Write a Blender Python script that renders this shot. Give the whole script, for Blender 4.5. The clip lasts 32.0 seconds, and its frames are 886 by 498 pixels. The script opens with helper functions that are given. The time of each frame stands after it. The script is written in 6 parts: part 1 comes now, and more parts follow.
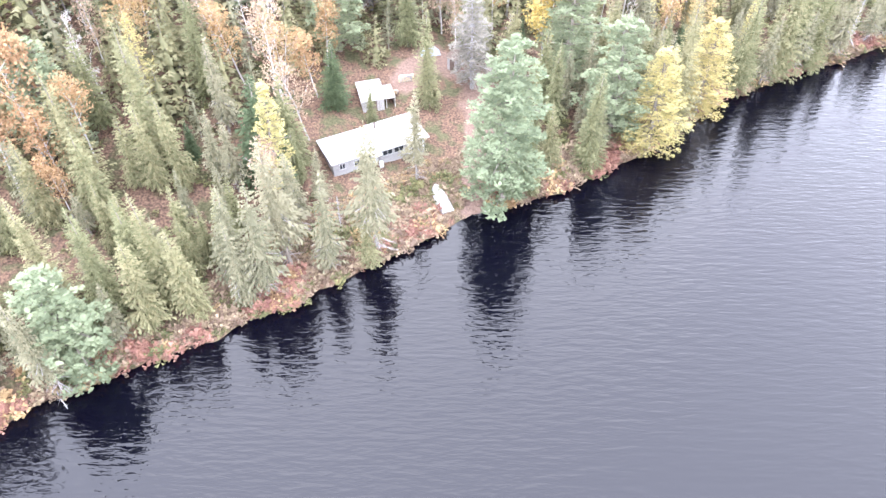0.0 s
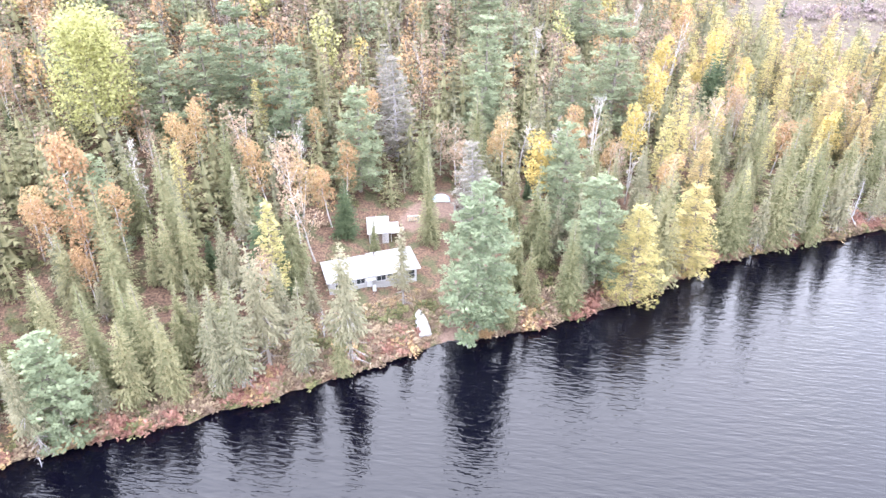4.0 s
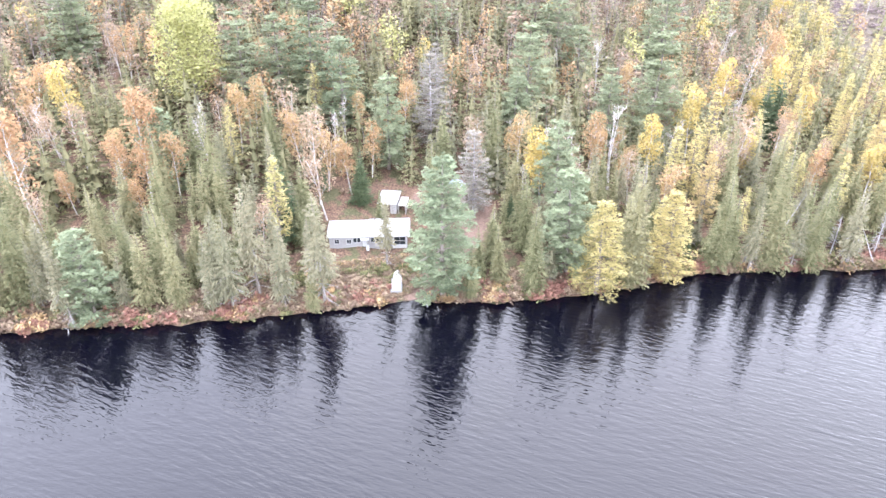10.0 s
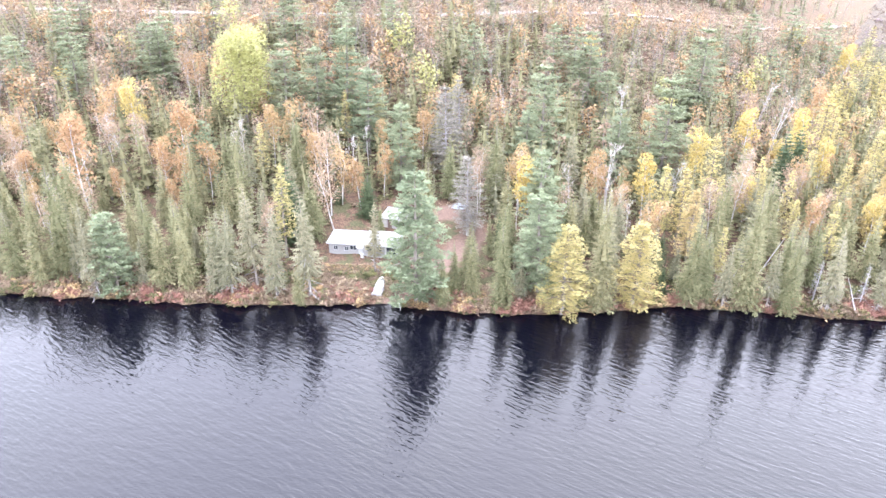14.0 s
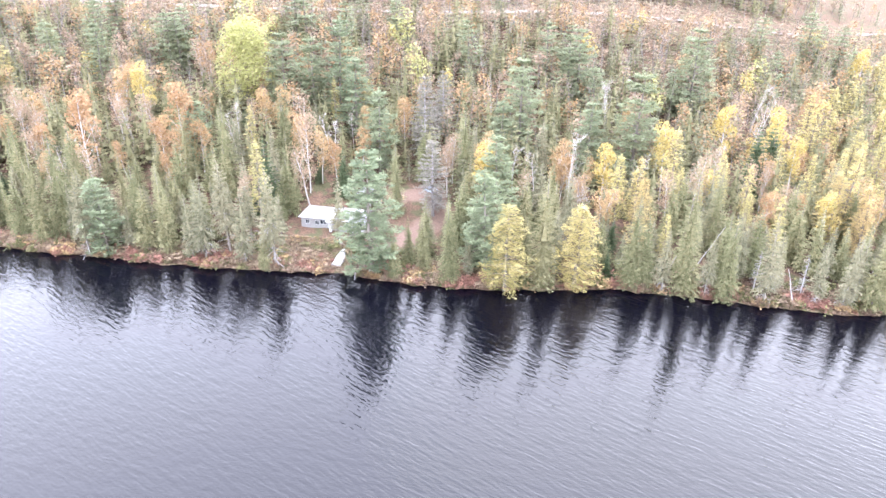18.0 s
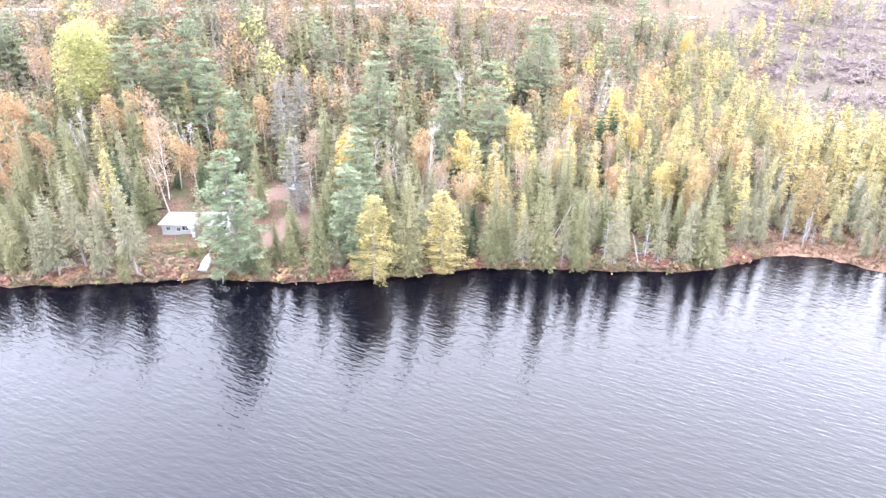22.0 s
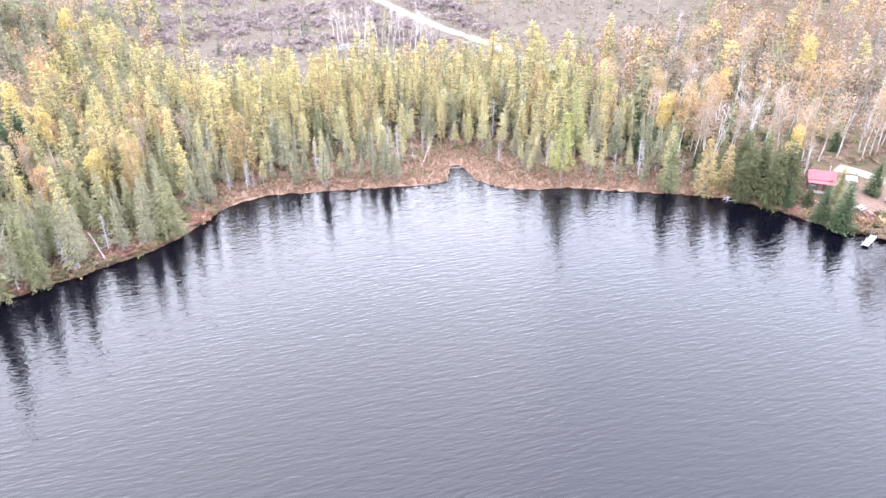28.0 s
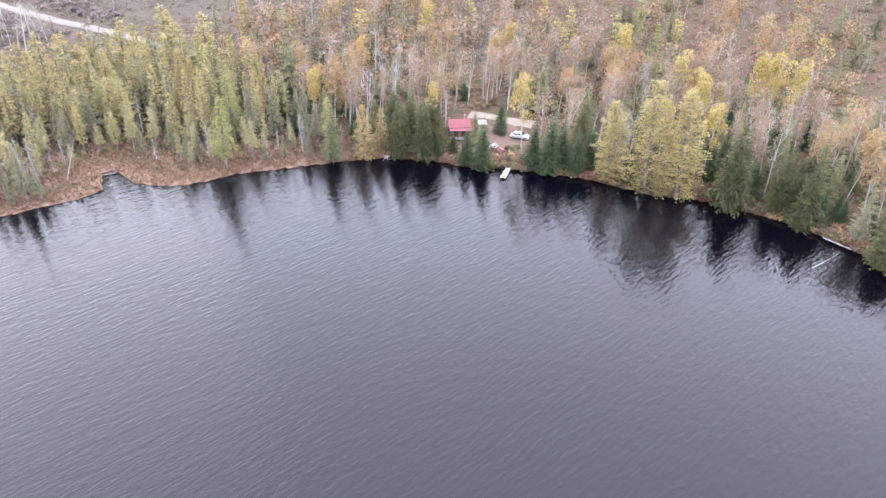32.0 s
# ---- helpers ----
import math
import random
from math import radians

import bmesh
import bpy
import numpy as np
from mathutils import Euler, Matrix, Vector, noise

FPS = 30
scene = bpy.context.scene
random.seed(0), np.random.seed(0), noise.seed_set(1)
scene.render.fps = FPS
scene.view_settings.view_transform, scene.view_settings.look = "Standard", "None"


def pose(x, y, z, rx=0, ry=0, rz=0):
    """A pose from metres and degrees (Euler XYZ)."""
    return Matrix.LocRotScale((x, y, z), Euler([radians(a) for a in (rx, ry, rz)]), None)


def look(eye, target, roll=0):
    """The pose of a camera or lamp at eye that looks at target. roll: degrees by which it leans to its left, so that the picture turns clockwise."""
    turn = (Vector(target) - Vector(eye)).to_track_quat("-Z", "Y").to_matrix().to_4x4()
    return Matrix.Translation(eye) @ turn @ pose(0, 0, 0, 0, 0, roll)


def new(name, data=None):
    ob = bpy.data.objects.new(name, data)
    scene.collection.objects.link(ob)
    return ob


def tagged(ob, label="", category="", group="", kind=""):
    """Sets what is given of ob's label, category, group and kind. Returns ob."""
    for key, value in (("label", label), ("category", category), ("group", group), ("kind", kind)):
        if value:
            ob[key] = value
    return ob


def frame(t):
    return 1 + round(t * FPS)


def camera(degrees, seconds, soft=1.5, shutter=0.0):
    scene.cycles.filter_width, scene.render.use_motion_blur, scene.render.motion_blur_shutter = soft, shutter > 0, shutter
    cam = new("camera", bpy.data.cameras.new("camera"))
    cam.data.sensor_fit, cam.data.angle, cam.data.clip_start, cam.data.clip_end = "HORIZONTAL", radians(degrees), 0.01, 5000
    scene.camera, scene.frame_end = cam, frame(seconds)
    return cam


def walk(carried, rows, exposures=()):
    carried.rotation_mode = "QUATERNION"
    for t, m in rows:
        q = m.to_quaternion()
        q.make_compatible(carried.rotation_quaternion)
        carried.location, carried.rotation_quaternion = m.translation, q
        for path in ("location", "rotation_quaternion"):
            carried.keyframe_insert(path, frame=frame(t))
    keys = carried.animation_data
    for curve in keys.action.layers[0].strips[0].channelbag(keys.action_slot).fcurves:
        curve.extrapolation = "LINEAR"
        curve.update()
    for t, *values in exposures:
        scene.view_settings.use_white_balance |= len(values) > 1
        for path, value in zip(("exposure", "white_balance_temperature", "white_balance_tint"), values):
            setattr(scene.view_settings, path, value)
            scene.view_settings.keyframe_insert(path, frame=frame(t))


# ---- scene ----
cam = camera(64.5, 32.0)
METRES, EYE, TILT, LEAN, TURN = 100.0, 60.8, -45.5, 0.25, 0.0
ROWS = [
    (0.0, 0.0, 0.0, 0.0, 0.0, 0.0, -0.0),
    (0.5, 0.0137, -0.0084, -0.0076, 0.79, 0.68, -0.85),
    (1.0, 0.0284, -0.0172, -0.0129, 1.6, 2.62, -1.75),
    (1.5, 0.0455, -0.0246, -0.0221, 2.41, 5.24, -2.5),
    (2.0, 0.0645, -0.0321, -0.0289, 3.04, 7.75, -3.15),
    (2.5, 0.0845, -0.0391, -0.0367, 3.73, 10.35, -3.82),
    (3.0, 0.1038, -0.0458, -0.0433, 4.53, 12.73, -4.67),
    (3.5, 0.1246, -0.0515, -0.0518, 5.37, 13.62, -5.47),
    (4.0, 0.1451, -0.0573, -0.0575, 6.25, 13.47, -6.29),
    (4.5, 0.1672, -0.0616, -0.0625, 7.18, 13.39, -7.13),
    (6.5, 0.2687, -0.0738, -0.0772, 10.68, 13.06, -10.54),
    (7.0, 0.2942, -0.0768, -0.0803, 11.69, 12.93, -11.57),
    (7.5, 0.3188, -0.0793, -0.0841, 12.75, 12.81, -12.62),
    (8.0, 0.3432, -0.0822, -0.0877, 13.76, 12.67, -13.66),
    (8.5, 0.3676, -0.0859, -0.0909, 14.86, 12.5, -14.71),
    (9.0, 0.3919, -0.0894, -0.0954, 15.87, 12.35, -15.64),
    (9.5, 0.4172, -0.0924, -0.0988, 16.72, 12.12, -16.36),
    (10.0, 0.4444, -0.0943, -0.1004, 17.56, 12.89, -17.07),
    (10.5, 0.4732, -0.0957, -0.1009, 18.36, 14.41, -17.8),
    (11.0, 0.5029, -0.0953, -0.1043, 19.16, 16.02, -18.57),
    (11.5, 0.5333, -0.0942, -0.1065, 20.1, 15.82, -19.4),
    (12.0, 0.5638, -0.0933, -0.107, 21.07, 15.57, -20.24),
    (12.5, 0.5943, -0.0916, -0.1067, 22.05, 15.26, -21.11),
    (13.0, 0.6229, -0.0899, -0.106, 23.16, 14.95, -22.11),
    (13.5, 0.6504, -0.088, -0.1052, 24.25, 14.59, -23.09),
    (15.5, 0.762, -0.0717, -0.0952, 28.32, 13.09, -26.16),
    (16.0, 0.7893, -0.0647, -0.0913, 29.1, 12.79, -26.77),
    (16.5, 0.817, -0.0572, -0.0866, 29.63, 12.6, -27.32),
    (17.0, 0.8403, -0.0527, -0.0832, 29.68, 12.62, -27.43),
    (17.5, 0.8605, -0.0505, -0.0832, 29.75, 12.66, -27.56),
    (18.0, 0.8771, -0.0516, -0.084, 29.81, 12.64, -27.65),
    (18.5, 0.8913, -0.0537, -0.0869, 29.89, 12.65, -27.73),
    (19.0, 0.902, -0.0561, -0.0898, 29.94, 12.51, -27.83),
    (19.5, 0.9059, -0.0575, -0.0897, 30.03, 12.5, -27.91),
    (20.0, 0.9071, -0.0579, -0.0899, 29.44, 12.81, -27.44),
    (20.5, 0.9079, -0.0584, -0.09, 28.58, 13.17, -26.75),
    (21.0, 0.9101, -0.0589, -0.0894, 26.72, 13.91, -25.27),
    (21.5, 0.9114, -0.0607, -0.0897, 23.93, 14.92, -22.96),
    (22.0, 0.9121, -0.0634, -0.0902, 20.84, 15.89, -20.32),
    (22.5, 0.9133, -0.0653, -0.0915, 17.74, 16.77, -17.53),
    (23.0, 0.9138, -0.0684, -0.0921, 14.27, 17.49, -14.29),
    (23.5, 0.9146, -0.0707, -0.0933, 10.67, 18.08, -10.79),
    (24.0, 0.9152, -0.073, -0.0947, 7.22, 18.42, -7.31),
    (24.5, 0.9149, -0.0751, -0.0957, 5.0, 18.48, -5.07),
    (26.5, 0.9184, -0.0804, -0.0976, -4.3, 17.81, 4.46),
    (27.0, 0.9187, -0.083, -0.098, -6.97, 17.33, 7.06),
    (27.5, 0.9193, -0.0855, -0.0978, -9.64, 16.68, 9.63),
    (28.0, 0.9199, -0.0881, -0.0982, -12.4, 15.91, 12.21),
    (28.5, 0.9206, -0.0906, -0.0983, -15.22, 14.99, 14.77),
    (29.0, 0.9209, -0.0929, -0.0985, -18.31, 13.9, 17.43),
    (29.5, 0.921, -0.0967, -0.0979, -21.61, 12.53, 20.11),
    (30.0, 0.9208, -0.0997, -0.098, -25.05, 11.01, 22.72),
    (30.5, 0.9206, -0.1032, -0.0981, -28.71, 9.23, 25.25),
    (31.0, 0.9204, -0.1058, -0.0987, -31.8, 7.63, 27.24),
    (31.5, 0.9201, -0.1075, -0.0989, -33.87, 6.49, 28.49),
    (32.0, 0.9194, -0.1091, -0.0998, -35.98, 5.3, 29.68),
]
walk(cam, [(t, pose(0, 0, EYE, TILT, LEAN, TURN) @ pose(METRES * x, METRES * y, METRES * z, 90 + pitch, roll, yaw)) for t, x, y, z, yaw, pitch, roll in ROWS],
     exposures=[(0.0, 2.24), (2.0, 2.2), (4.0, 2.06), (8.0, 2.02), (13.0, 2.06), (20.0, 2.1), (24.0, 2.16), (28.0, 1.84), (32.0, 1.16)])

# ---------------------------------------------------------------- light
SUN_WAY = Vector((-0.12, 0.86, 0.5)).normalized()
world = bpy.data.worlds.new("overcast_sky")
scene.world = world
world.use_nodes = True
wn, wl = world.node_tree.nodes, world.node_tree.links
wn.clear()
sky = wn.new("ShaderNodeTexSky")
sky.sky_type, sky.sun_disc = "NISHITA", False
sky.sun_elevation, sky.sun_rotation = math.asin(SUN_WAY.z), math.atan2(SUN_WAY.x, SUN_WAY.y)
sky.air_density, sky.dust_density = 1.0, 0.8
wcoord = wn.new("ShaderNodeTexCoord")
cloud = wn.new("ShaderNodeTexNoise")
cloud.inputs["Scale"].default_value, cloud.inputs["Detail"].default_value = 2.2, 5.0
wl.new(wcoord.outputs["Generated"], cloud.inputs["Vector"])
cramp = wn.new("ShaderNodeValToRGB")
cramp.color_ramp.elements[0].position, cramp.color_ramp.elements[0].color = 0.3, (0.895, 0.935, 1.15, 1)
cramp.color_ramp.elements[1].position, cramp.color_ramp.elements[1].color = 0.7, (0.945, 0.985, 1.21, 1)
wl.new(cloud.outputs["Fac"], cramp.inputs["Fac"])
# the veiled sun brightens the clouds on its side
toward = wn.new("ShaderNodeVectorMath")
toward.operation = "DOT_PRODUCT"
toward.inputs[1].default_value = SUN_WAY
wl.new(wcoord.outputs["Generated"], toward.inputs[0])
glow = wn.new("ShaderNodeMapRange")
glow.interpolation_type = "SMOOTHSTEP"
glow.inputs["From Min"].default_value, glow.inputs["From Max"].default_value = -0.4, 1.0
glow.inputs["To Min"].default_value, glow.inputs["To Max"].default_value = 17.4, 18.3
wl.new(toward.outputs["Value"], glow.inputs["Value"])
lit = wn.new("ShaderNodeVectorMath")
lit.operation = "SCALE"
wl.new(cramp.outputs["Color"], lit.inputs[0])
wl.new(glow.outputs["Result"], lit.inputs["Scale"])
wmix = wn.new("ShaderNodeMix")
wmix.data_type = "RGBA"
wmix.inputs["Factor"].default_value = 0.97
wl.new(sky.outputs["Color"], wmix.inputs["A"])
wl.new(lit.outputs["Vector"], wmix.inputs["B"])
wback = wn.new("ShaderNodeBackground")
wback.inputs["Strength"].default_value = 0.15
wl.new(wmix.outputs["Result"], wback.inputs["Color"])
wout = wn.new("ShaderNodeOutputWorld")
wl.new(wback.outputs["Background"], wout.inputs["Surface"])
sun = new("sun", bpy.data.lights.new("sun", "SUN"))
sun.data.energy, sun.data.angle, sun.data.color = 0.3, radians(60), (1.0, 0.96, 0.9)
sun.matrix_world = look(SUN_WAY, (0, 0, 0))


# ---------------------------------------------------------------- materials
def material(name, rough=0.8, spec=0.3):
    m = bpy.data.materials.new(name)
    m.use_nodes = True
    b = m.node_tree.nodes["Principled BSDF"]
    b.inputs["Roughness"].default_value = rough
    b.inputs["Specular IOR Level"].default_value = spec
    return m, m.node_tree.nodes, m.node_tree.links, b


def ramp(nodes, stops):
    r = nodes.new("ShaderNodeValToRGB")
    el = r.color_ramp.elements
    while len(el) < len(stops):
        el.new(0.5)
    for e, (p, c) in zip(el, stops):
        e.position, e.color = p, (*c, 1)
    return r


def foliage(name, stops, island=0.35, translucent=0.38, rough=0.75):
    """Leaves or needles: the hue goes from tree to tree, the value from spray to spray."""
    m, n, l, b = material(name, rough, 0.15)
    info, geo = n.new("ShaderNodeObjectInfo"), n.new("ShaderNodeNewGeometry")
    mixr = n.new("ShaderNodeMath")
    mixr.operation = "MULTIPLY_ADD"
    l.new(geo.outputs["Random Per Island"], mixr.inputs[0])
    mixr.inputs[1].default_value = island
    sub = n.new("ShaderNodeMath")
    sub.operation = "MULTIPLY"
    sub.inputs[1].default_value = 1 - island
    l.new(info.outputs["Random"], sub.inputs[0])
    l.new(sub.outputs[0], mixr.inputs[2])
    r = ramp(n, stops)
    l.new(mixr.outputs[0], r.inputs["Fac"])
    hsv = n.new("ShaderNodeHueSaturation")
    val = n.new("ShaderNodeMapRange")
    val.inputs["To Min"].default_value, val.inputs["To Max"].default_value = 0.8, 1.2
    l.new(geo.outputs["Random Per Island"], val.inputs["Value"])
    l.new(val.outputs["Result"], hsv.inputs["Value"])
    l.new(r.outputs["Color"], hsv.inputs["Color"])
    l.new(hsv.outputs["Color"], b.inputs["Base Color"])
    if translucent:
        tr, mix = n.new("ShaderNodeBsdfTranslucent"), n.new("ShaderNodeMixShader")
        l.new(hsv.outputs["Color"], tr.inputs["Color"])
        mix.inputs["Fac"].default_value = translucent
        l.new(b.outputs["BSDF"], mix.inputs[1])
        l.new(tr.outputs["BSDF"], mix.inputs[2])
        l.new(mix.outputs["Shader"], n["Material Output"].inputs["Surface"])
    return m


def grained(name, stops, scale=3.0, rough=0.85, spec=0.2, bump=0.3, detail=8.0, stretch=(1, 1, 1), metal=0.0, dist=0.05):
    """A surface with grain at two scales and fine relief."""
    m, n, l, b = material(name, rough, spec)
    b.inputs["Metallic"].default_value = metal
    tc, mp = n.new("ShaderNodeTexCoord"), n.new("ShaderNodeMapping")
    mp.inputs["Scale"].default_value = stretch
    l.new(tc.outputs["Object"], mp.inputs["Vector"])
    big, fine = n.new("ShaderNodeTexNoise"), n.new("ShaderNodeTexNoise")
    for node, s in ((big, scale * 0.16), (fine, scale)):
        node.inputs["Scale"].default_value, node.inputs["Detail"].default_value = s, detail
        l.new(mp.outputs["Vector"], node.inputs["Vector"])
    mix = n.new("ShaderNodeMix")
    mix.inputs["Factor"].default_value = 0.5
    l.new(big.outputs["Fac"], mix.inputs["A"])
    l.new(fine.outputs["Fac"], mix.inputs["B"])
    r = ramp(n, stops)
    l.new(mix.outputs["Result"], r.inputs["Fac"])
    l.new(r.outputs["Color"], b.inputs["Base Color"])
    bp = n.new("ShaderNodeBump")
    bp.inputs["Strength"].default_value, bp.inputs["Distance"].default_value = bump, dist
    l.new(fine.outputs["Fac"], bp.inputs["Height"])
    l.new(bp.outputs["Normal"], b.inputs["Normal"])
    return m


def water_material():
    m, n, l, b = material("lake_water", 0.02, 0.56)
    b.inputs["IOR"].default_value = 1.333
    b.inputs["Base Color"].default_value = (0.0008, 0.0008, 0.0026, 1)
    tc = n.new("ShaderNodeTexCoord")
    total = None
    for scale, stretch, turn, amount in ((1.7, 0.24, -8, 0.72), (0.7, 0.3, -14, 0.35), (3.6, 0.34, -15, 0.3), (7.5, 0.5, 0, 0.04)):
        mp = n.new("ShaderNodeMapping")
        mp.inputs["Rotation"].default_value[2] = radians(-turn)
        mp.inputs["Scale"].default_value = (stretch, 1.0, 1.0)
        nz = n.new("ShaderNodeTexNoise")
        nz.inputs["Scale"].default_value, nz.inputs["Detail"].default_value = scale, 1.0
        nz.inputs["Distortion"].default_value = 0.3
        l.new(tc.outputs["Object"], mp.inputs["Vector"])
        l.new(mp.outputs["Vector"], nz.inputs["Vector"])
        mul = n.new("ShaderNodeMath")
        mul.operation = "MULTIPLY_ADD"
        mul.inputs[1].default_value = amount
        l.new(nz.outputs["Fac"], mul.inputs[0])
        if total:
            l.new(total.outputs[0], mul.inputs[2])
        total = mul
    bp = n.new("ShaderNodeBump")
    bp.inputs["Strength"].default_value, bp.inputs["Distance"].default_value = 1.0, 0.1
    l.new(total.outputs[0], bp.inputs["Height"])
    l.new(bp.outputs["Normal"], b.inputs["Normal"])
    return m


WATER = water_material()
SPRUCE_LEAF = foliage("spruce_needles", [(0.00, (0.128, 0.136, 0.070)), (0.45, (0.180, 0.177, 0.094)), (1.00, (0.240, 0.220, 0.122))])
FIR_LEAF = foliage("dark_fir_needles", [(0.00, (0.052, 0.076, 0.038)), (1.00, (0.088, 0.110, 0.056))])
TAN_LEAF = foliage("thin_spruce_needles", [(0.00, (0.162, 0.160, 0.100)), (1.00, (0.232, 0.214, 0.138))])
PINE_LEAF = foliage("pine_needles", [(0.00, (0.165, 0.200, 0.120)), (1.00, (0.228, 0.252, 0.150))])
LARCH_LEAF = foliage("yellow_larch_needles", [(0.00, (0.335, 0.305, 0.135)), (0.50, (0.405, 0.345, 0.150)), (1.00, (0.445, 0.355, 0.155))])
GOLD_LEAF = foliage("golden_larch_needles", [(0.00, (0.370, 0.300, 0.138)), (1.00, (0.400, 0.295, 0.145))])
PALE_LEAF = foliage("pale_larch_needles", [(0.00, (0.300, 0.280, 0.150)), (1.00, (0.370, 0.320, 0.170))])
LIME_LARCH_LEAF = foliage("lime_larch_needles", [(0.00, (0.250, 0.272, 0.090)), (1.00, (0.320, 0.310, 0.105))])
LIME_LEAF = foliage("lime_leaves", [(0.00, (0.290, 0.290, 0.120)), (1.00, (0.340, 0.322, 0.135))], translucent=0.35)
YELLOW_LEAF = foliage("yellow_aspen_leaves", [(0.00, (0.380, 0.285, 0.095)), (1.00, (0.385, 0.310, 0.125))], translucent=0.35)
ORANGE_LEAF = foliage("orange_birch_leaves", [(0.00, (0.285, 0.170, 0.098)), (0.50, (0.320, 0.210, 0.112)), (1.00, (0.340, 0.250, 0.128))], translucent=0.35)
PEACH_LEAF = foliage("faded_birch_leaves", [(0.00, (0.255, 0.182, 0.130)), (1.00, (0.315, 0.235, 0.160))], translucent=0.35)
BIG_LARCH_LEAF = foliage("olive_gold_larch_needles", [(0.0, (0.330, 0.298, 0.130)), (0.6, (0.410, 0.342, 0.145)), (1.0, (0.450, 0.338, 0.150))], 0.6)
GREY_LEAF = foliage("grey_twigs", [(0.00, (0.145, 0.132, 0.105)), (1.00, (0.205, 0.188, 0.155))], translucent=0.1)
CEDAR_LEAF = foliage("cedar_sprays", [(0.00, (0.068, 0.076, 0.036)), (1.00, (0.105, 0.106, 0.050))])
BARK = grained("grey_brown_bark", [(0.3, (0.10, 0.085, 0.07)), (0.7, (0.24, 0.21, 0.18))], 6, stretch=(1, 1, 0.3))
BIRCH_BARK = grained("white_birch_bark", [(0.32, (0.13, 0.12, 0.11)), (0.44, (0.31, 0.29, 0.27)), (0.8, (0.48, 0.455, 0.425))], 5, stretch=(1, 1, 1.6))
PALE_BARK = grained("pale_grey_bark", [(0.3, (0.13, 0.115, 0.10)), (0.7, (0.26, 0.24, 0.22))], 5, stretch=(1, 1, 0.6))
DEAD_WOOD = grained("silver_dead_wood", [(0.3, (0.2, 0.19, 0.19)), (0.7, (0.34, 0.325, 0.32))], 6, stretch=(1, 1, 0.3))


def ground_material():
    m, n, l, b = material("forest_floor", 0.95, 0.1)
    tc = n.new("ShaderNodeTexCoord")

    def nz(scale, detail=6.0):
        node = n.new("ShaderNodeTexNoise")
        node.inputs["Scale"].default_value, node.inputs["Detail"].default_value = scale, detail
        l.new(tc.outputs["Object"], node.inputs["Vector"])
        return node

    fine, mid, far = nz(3.5, 8), nz(0.45), nz(0.06, 4)
    litter = ramp(n, [(0.3, (0.035, 0.025, 0.018)), (0.46, (0.085, 0.055, 0.04)), (0.58, (0.13, 0.08, 0.055)), (0.75, (0.19, 0.13, 0.09))])
    l.new(fine.outputs["Fac"], litter.inputs["Fac"])
    moss = ramp(n, [(0.3, (0.04, 0.045, 0.022)), (0.7, (0.10, 0.09, 0.05))])
    l.new(fine.outputs["Fac"], moss.inputs["Fac"])
    sedge = ramp(n, [(0.3, (0.12, 0.076, 0.054)), (0.55, (0.175, 0.112, 0.079)), (0.8, (0.23, 0.158, 0.110))])
    l.new(fine.outputs["Fac"], sedge.inputs["Fac"])
    heath = ramp(n, [(0.3, (0.058, 0.046, 0.038)), (0.55, (0.082, 0.066, 0.050)), (0.8, (0.110, 0.098, 0.058))])
    l.new(mid.outputs["Fac"], heath.inputs["Fac"])
    dirt = ramp(n, [(0.3, (0.11, 0.075, 0.06)), (0.6, (0.17, 0.115, 0.09)), (0.8, (0.23, 0.165, 0.13))])
    l.new(fine.outputs["Fac"], dirt.inputs["Fac"])
    pick = ramp(n, [(0.48, (0, 0, 0)), (0.6, (1, 1, 1))])
    l.new(mid.outputs["Fac"], pick.inputs["Fac"])

    def mix(a, c, fac):
        node = n.new("ShaderNodeMix")
        node.data_type = "RGBA"
        l.new(a, node.inputs["A"])
        l.new(c, node.inputs["B"])
        l.new(fac, node.inputs["Factor"])
        return node.outputs["Result"]

    def mask(name):
        at, add, rr = n.new("ShaderNodeAttribute"), n.new("ShaderNodeMath"), ramp(n, [(0.42, (0, 0, 0)), (0.62, (1, 1, 1))])
        at.attribute_name = name
        add.operation = "MULTIPLY_ADD"
        l.new(mid.outputs["Fac"], add.inputs[0])
        add.inputs[1].default_value = 0.5
        shift = n.new("ShaderNodeMath")
        shift.operation = "SUBTRACT"
        shift.inputs[1].default_value = 0.25
        l.new(at.outputs["Fac"], shift.inputs[0])
        l.new(shift.outputs[0], add.inputs[2])
        l.new(add.outputs[0], rr.inputs["Fac"])
        return rr.outputs["Color"]

    c = mix(litter.outputs["Color"], moss.outputs["Color"], pick.outputs["Color"])
    c = mix(c, sedge.outputs["Color"], mask("bog"))
    c = mix(c, heath.outputs["Color"], mask("heath"))
    c = mix(c, dirt.outputs["Color"], mask("bare"))
    l.new(c, b.inputs["Base Color"])
    bp = n.new("ShaderNodeBump")
    bp.inputs["Strength"].default_value, bp.inputs["Distance"].default_value = 0.8, 0.2
    l.new(fine.outputs["Fac"], bp.inputs["Height"])
    l.new(bp.outputs["Normal"], b.inputs["Normal"])
    return m


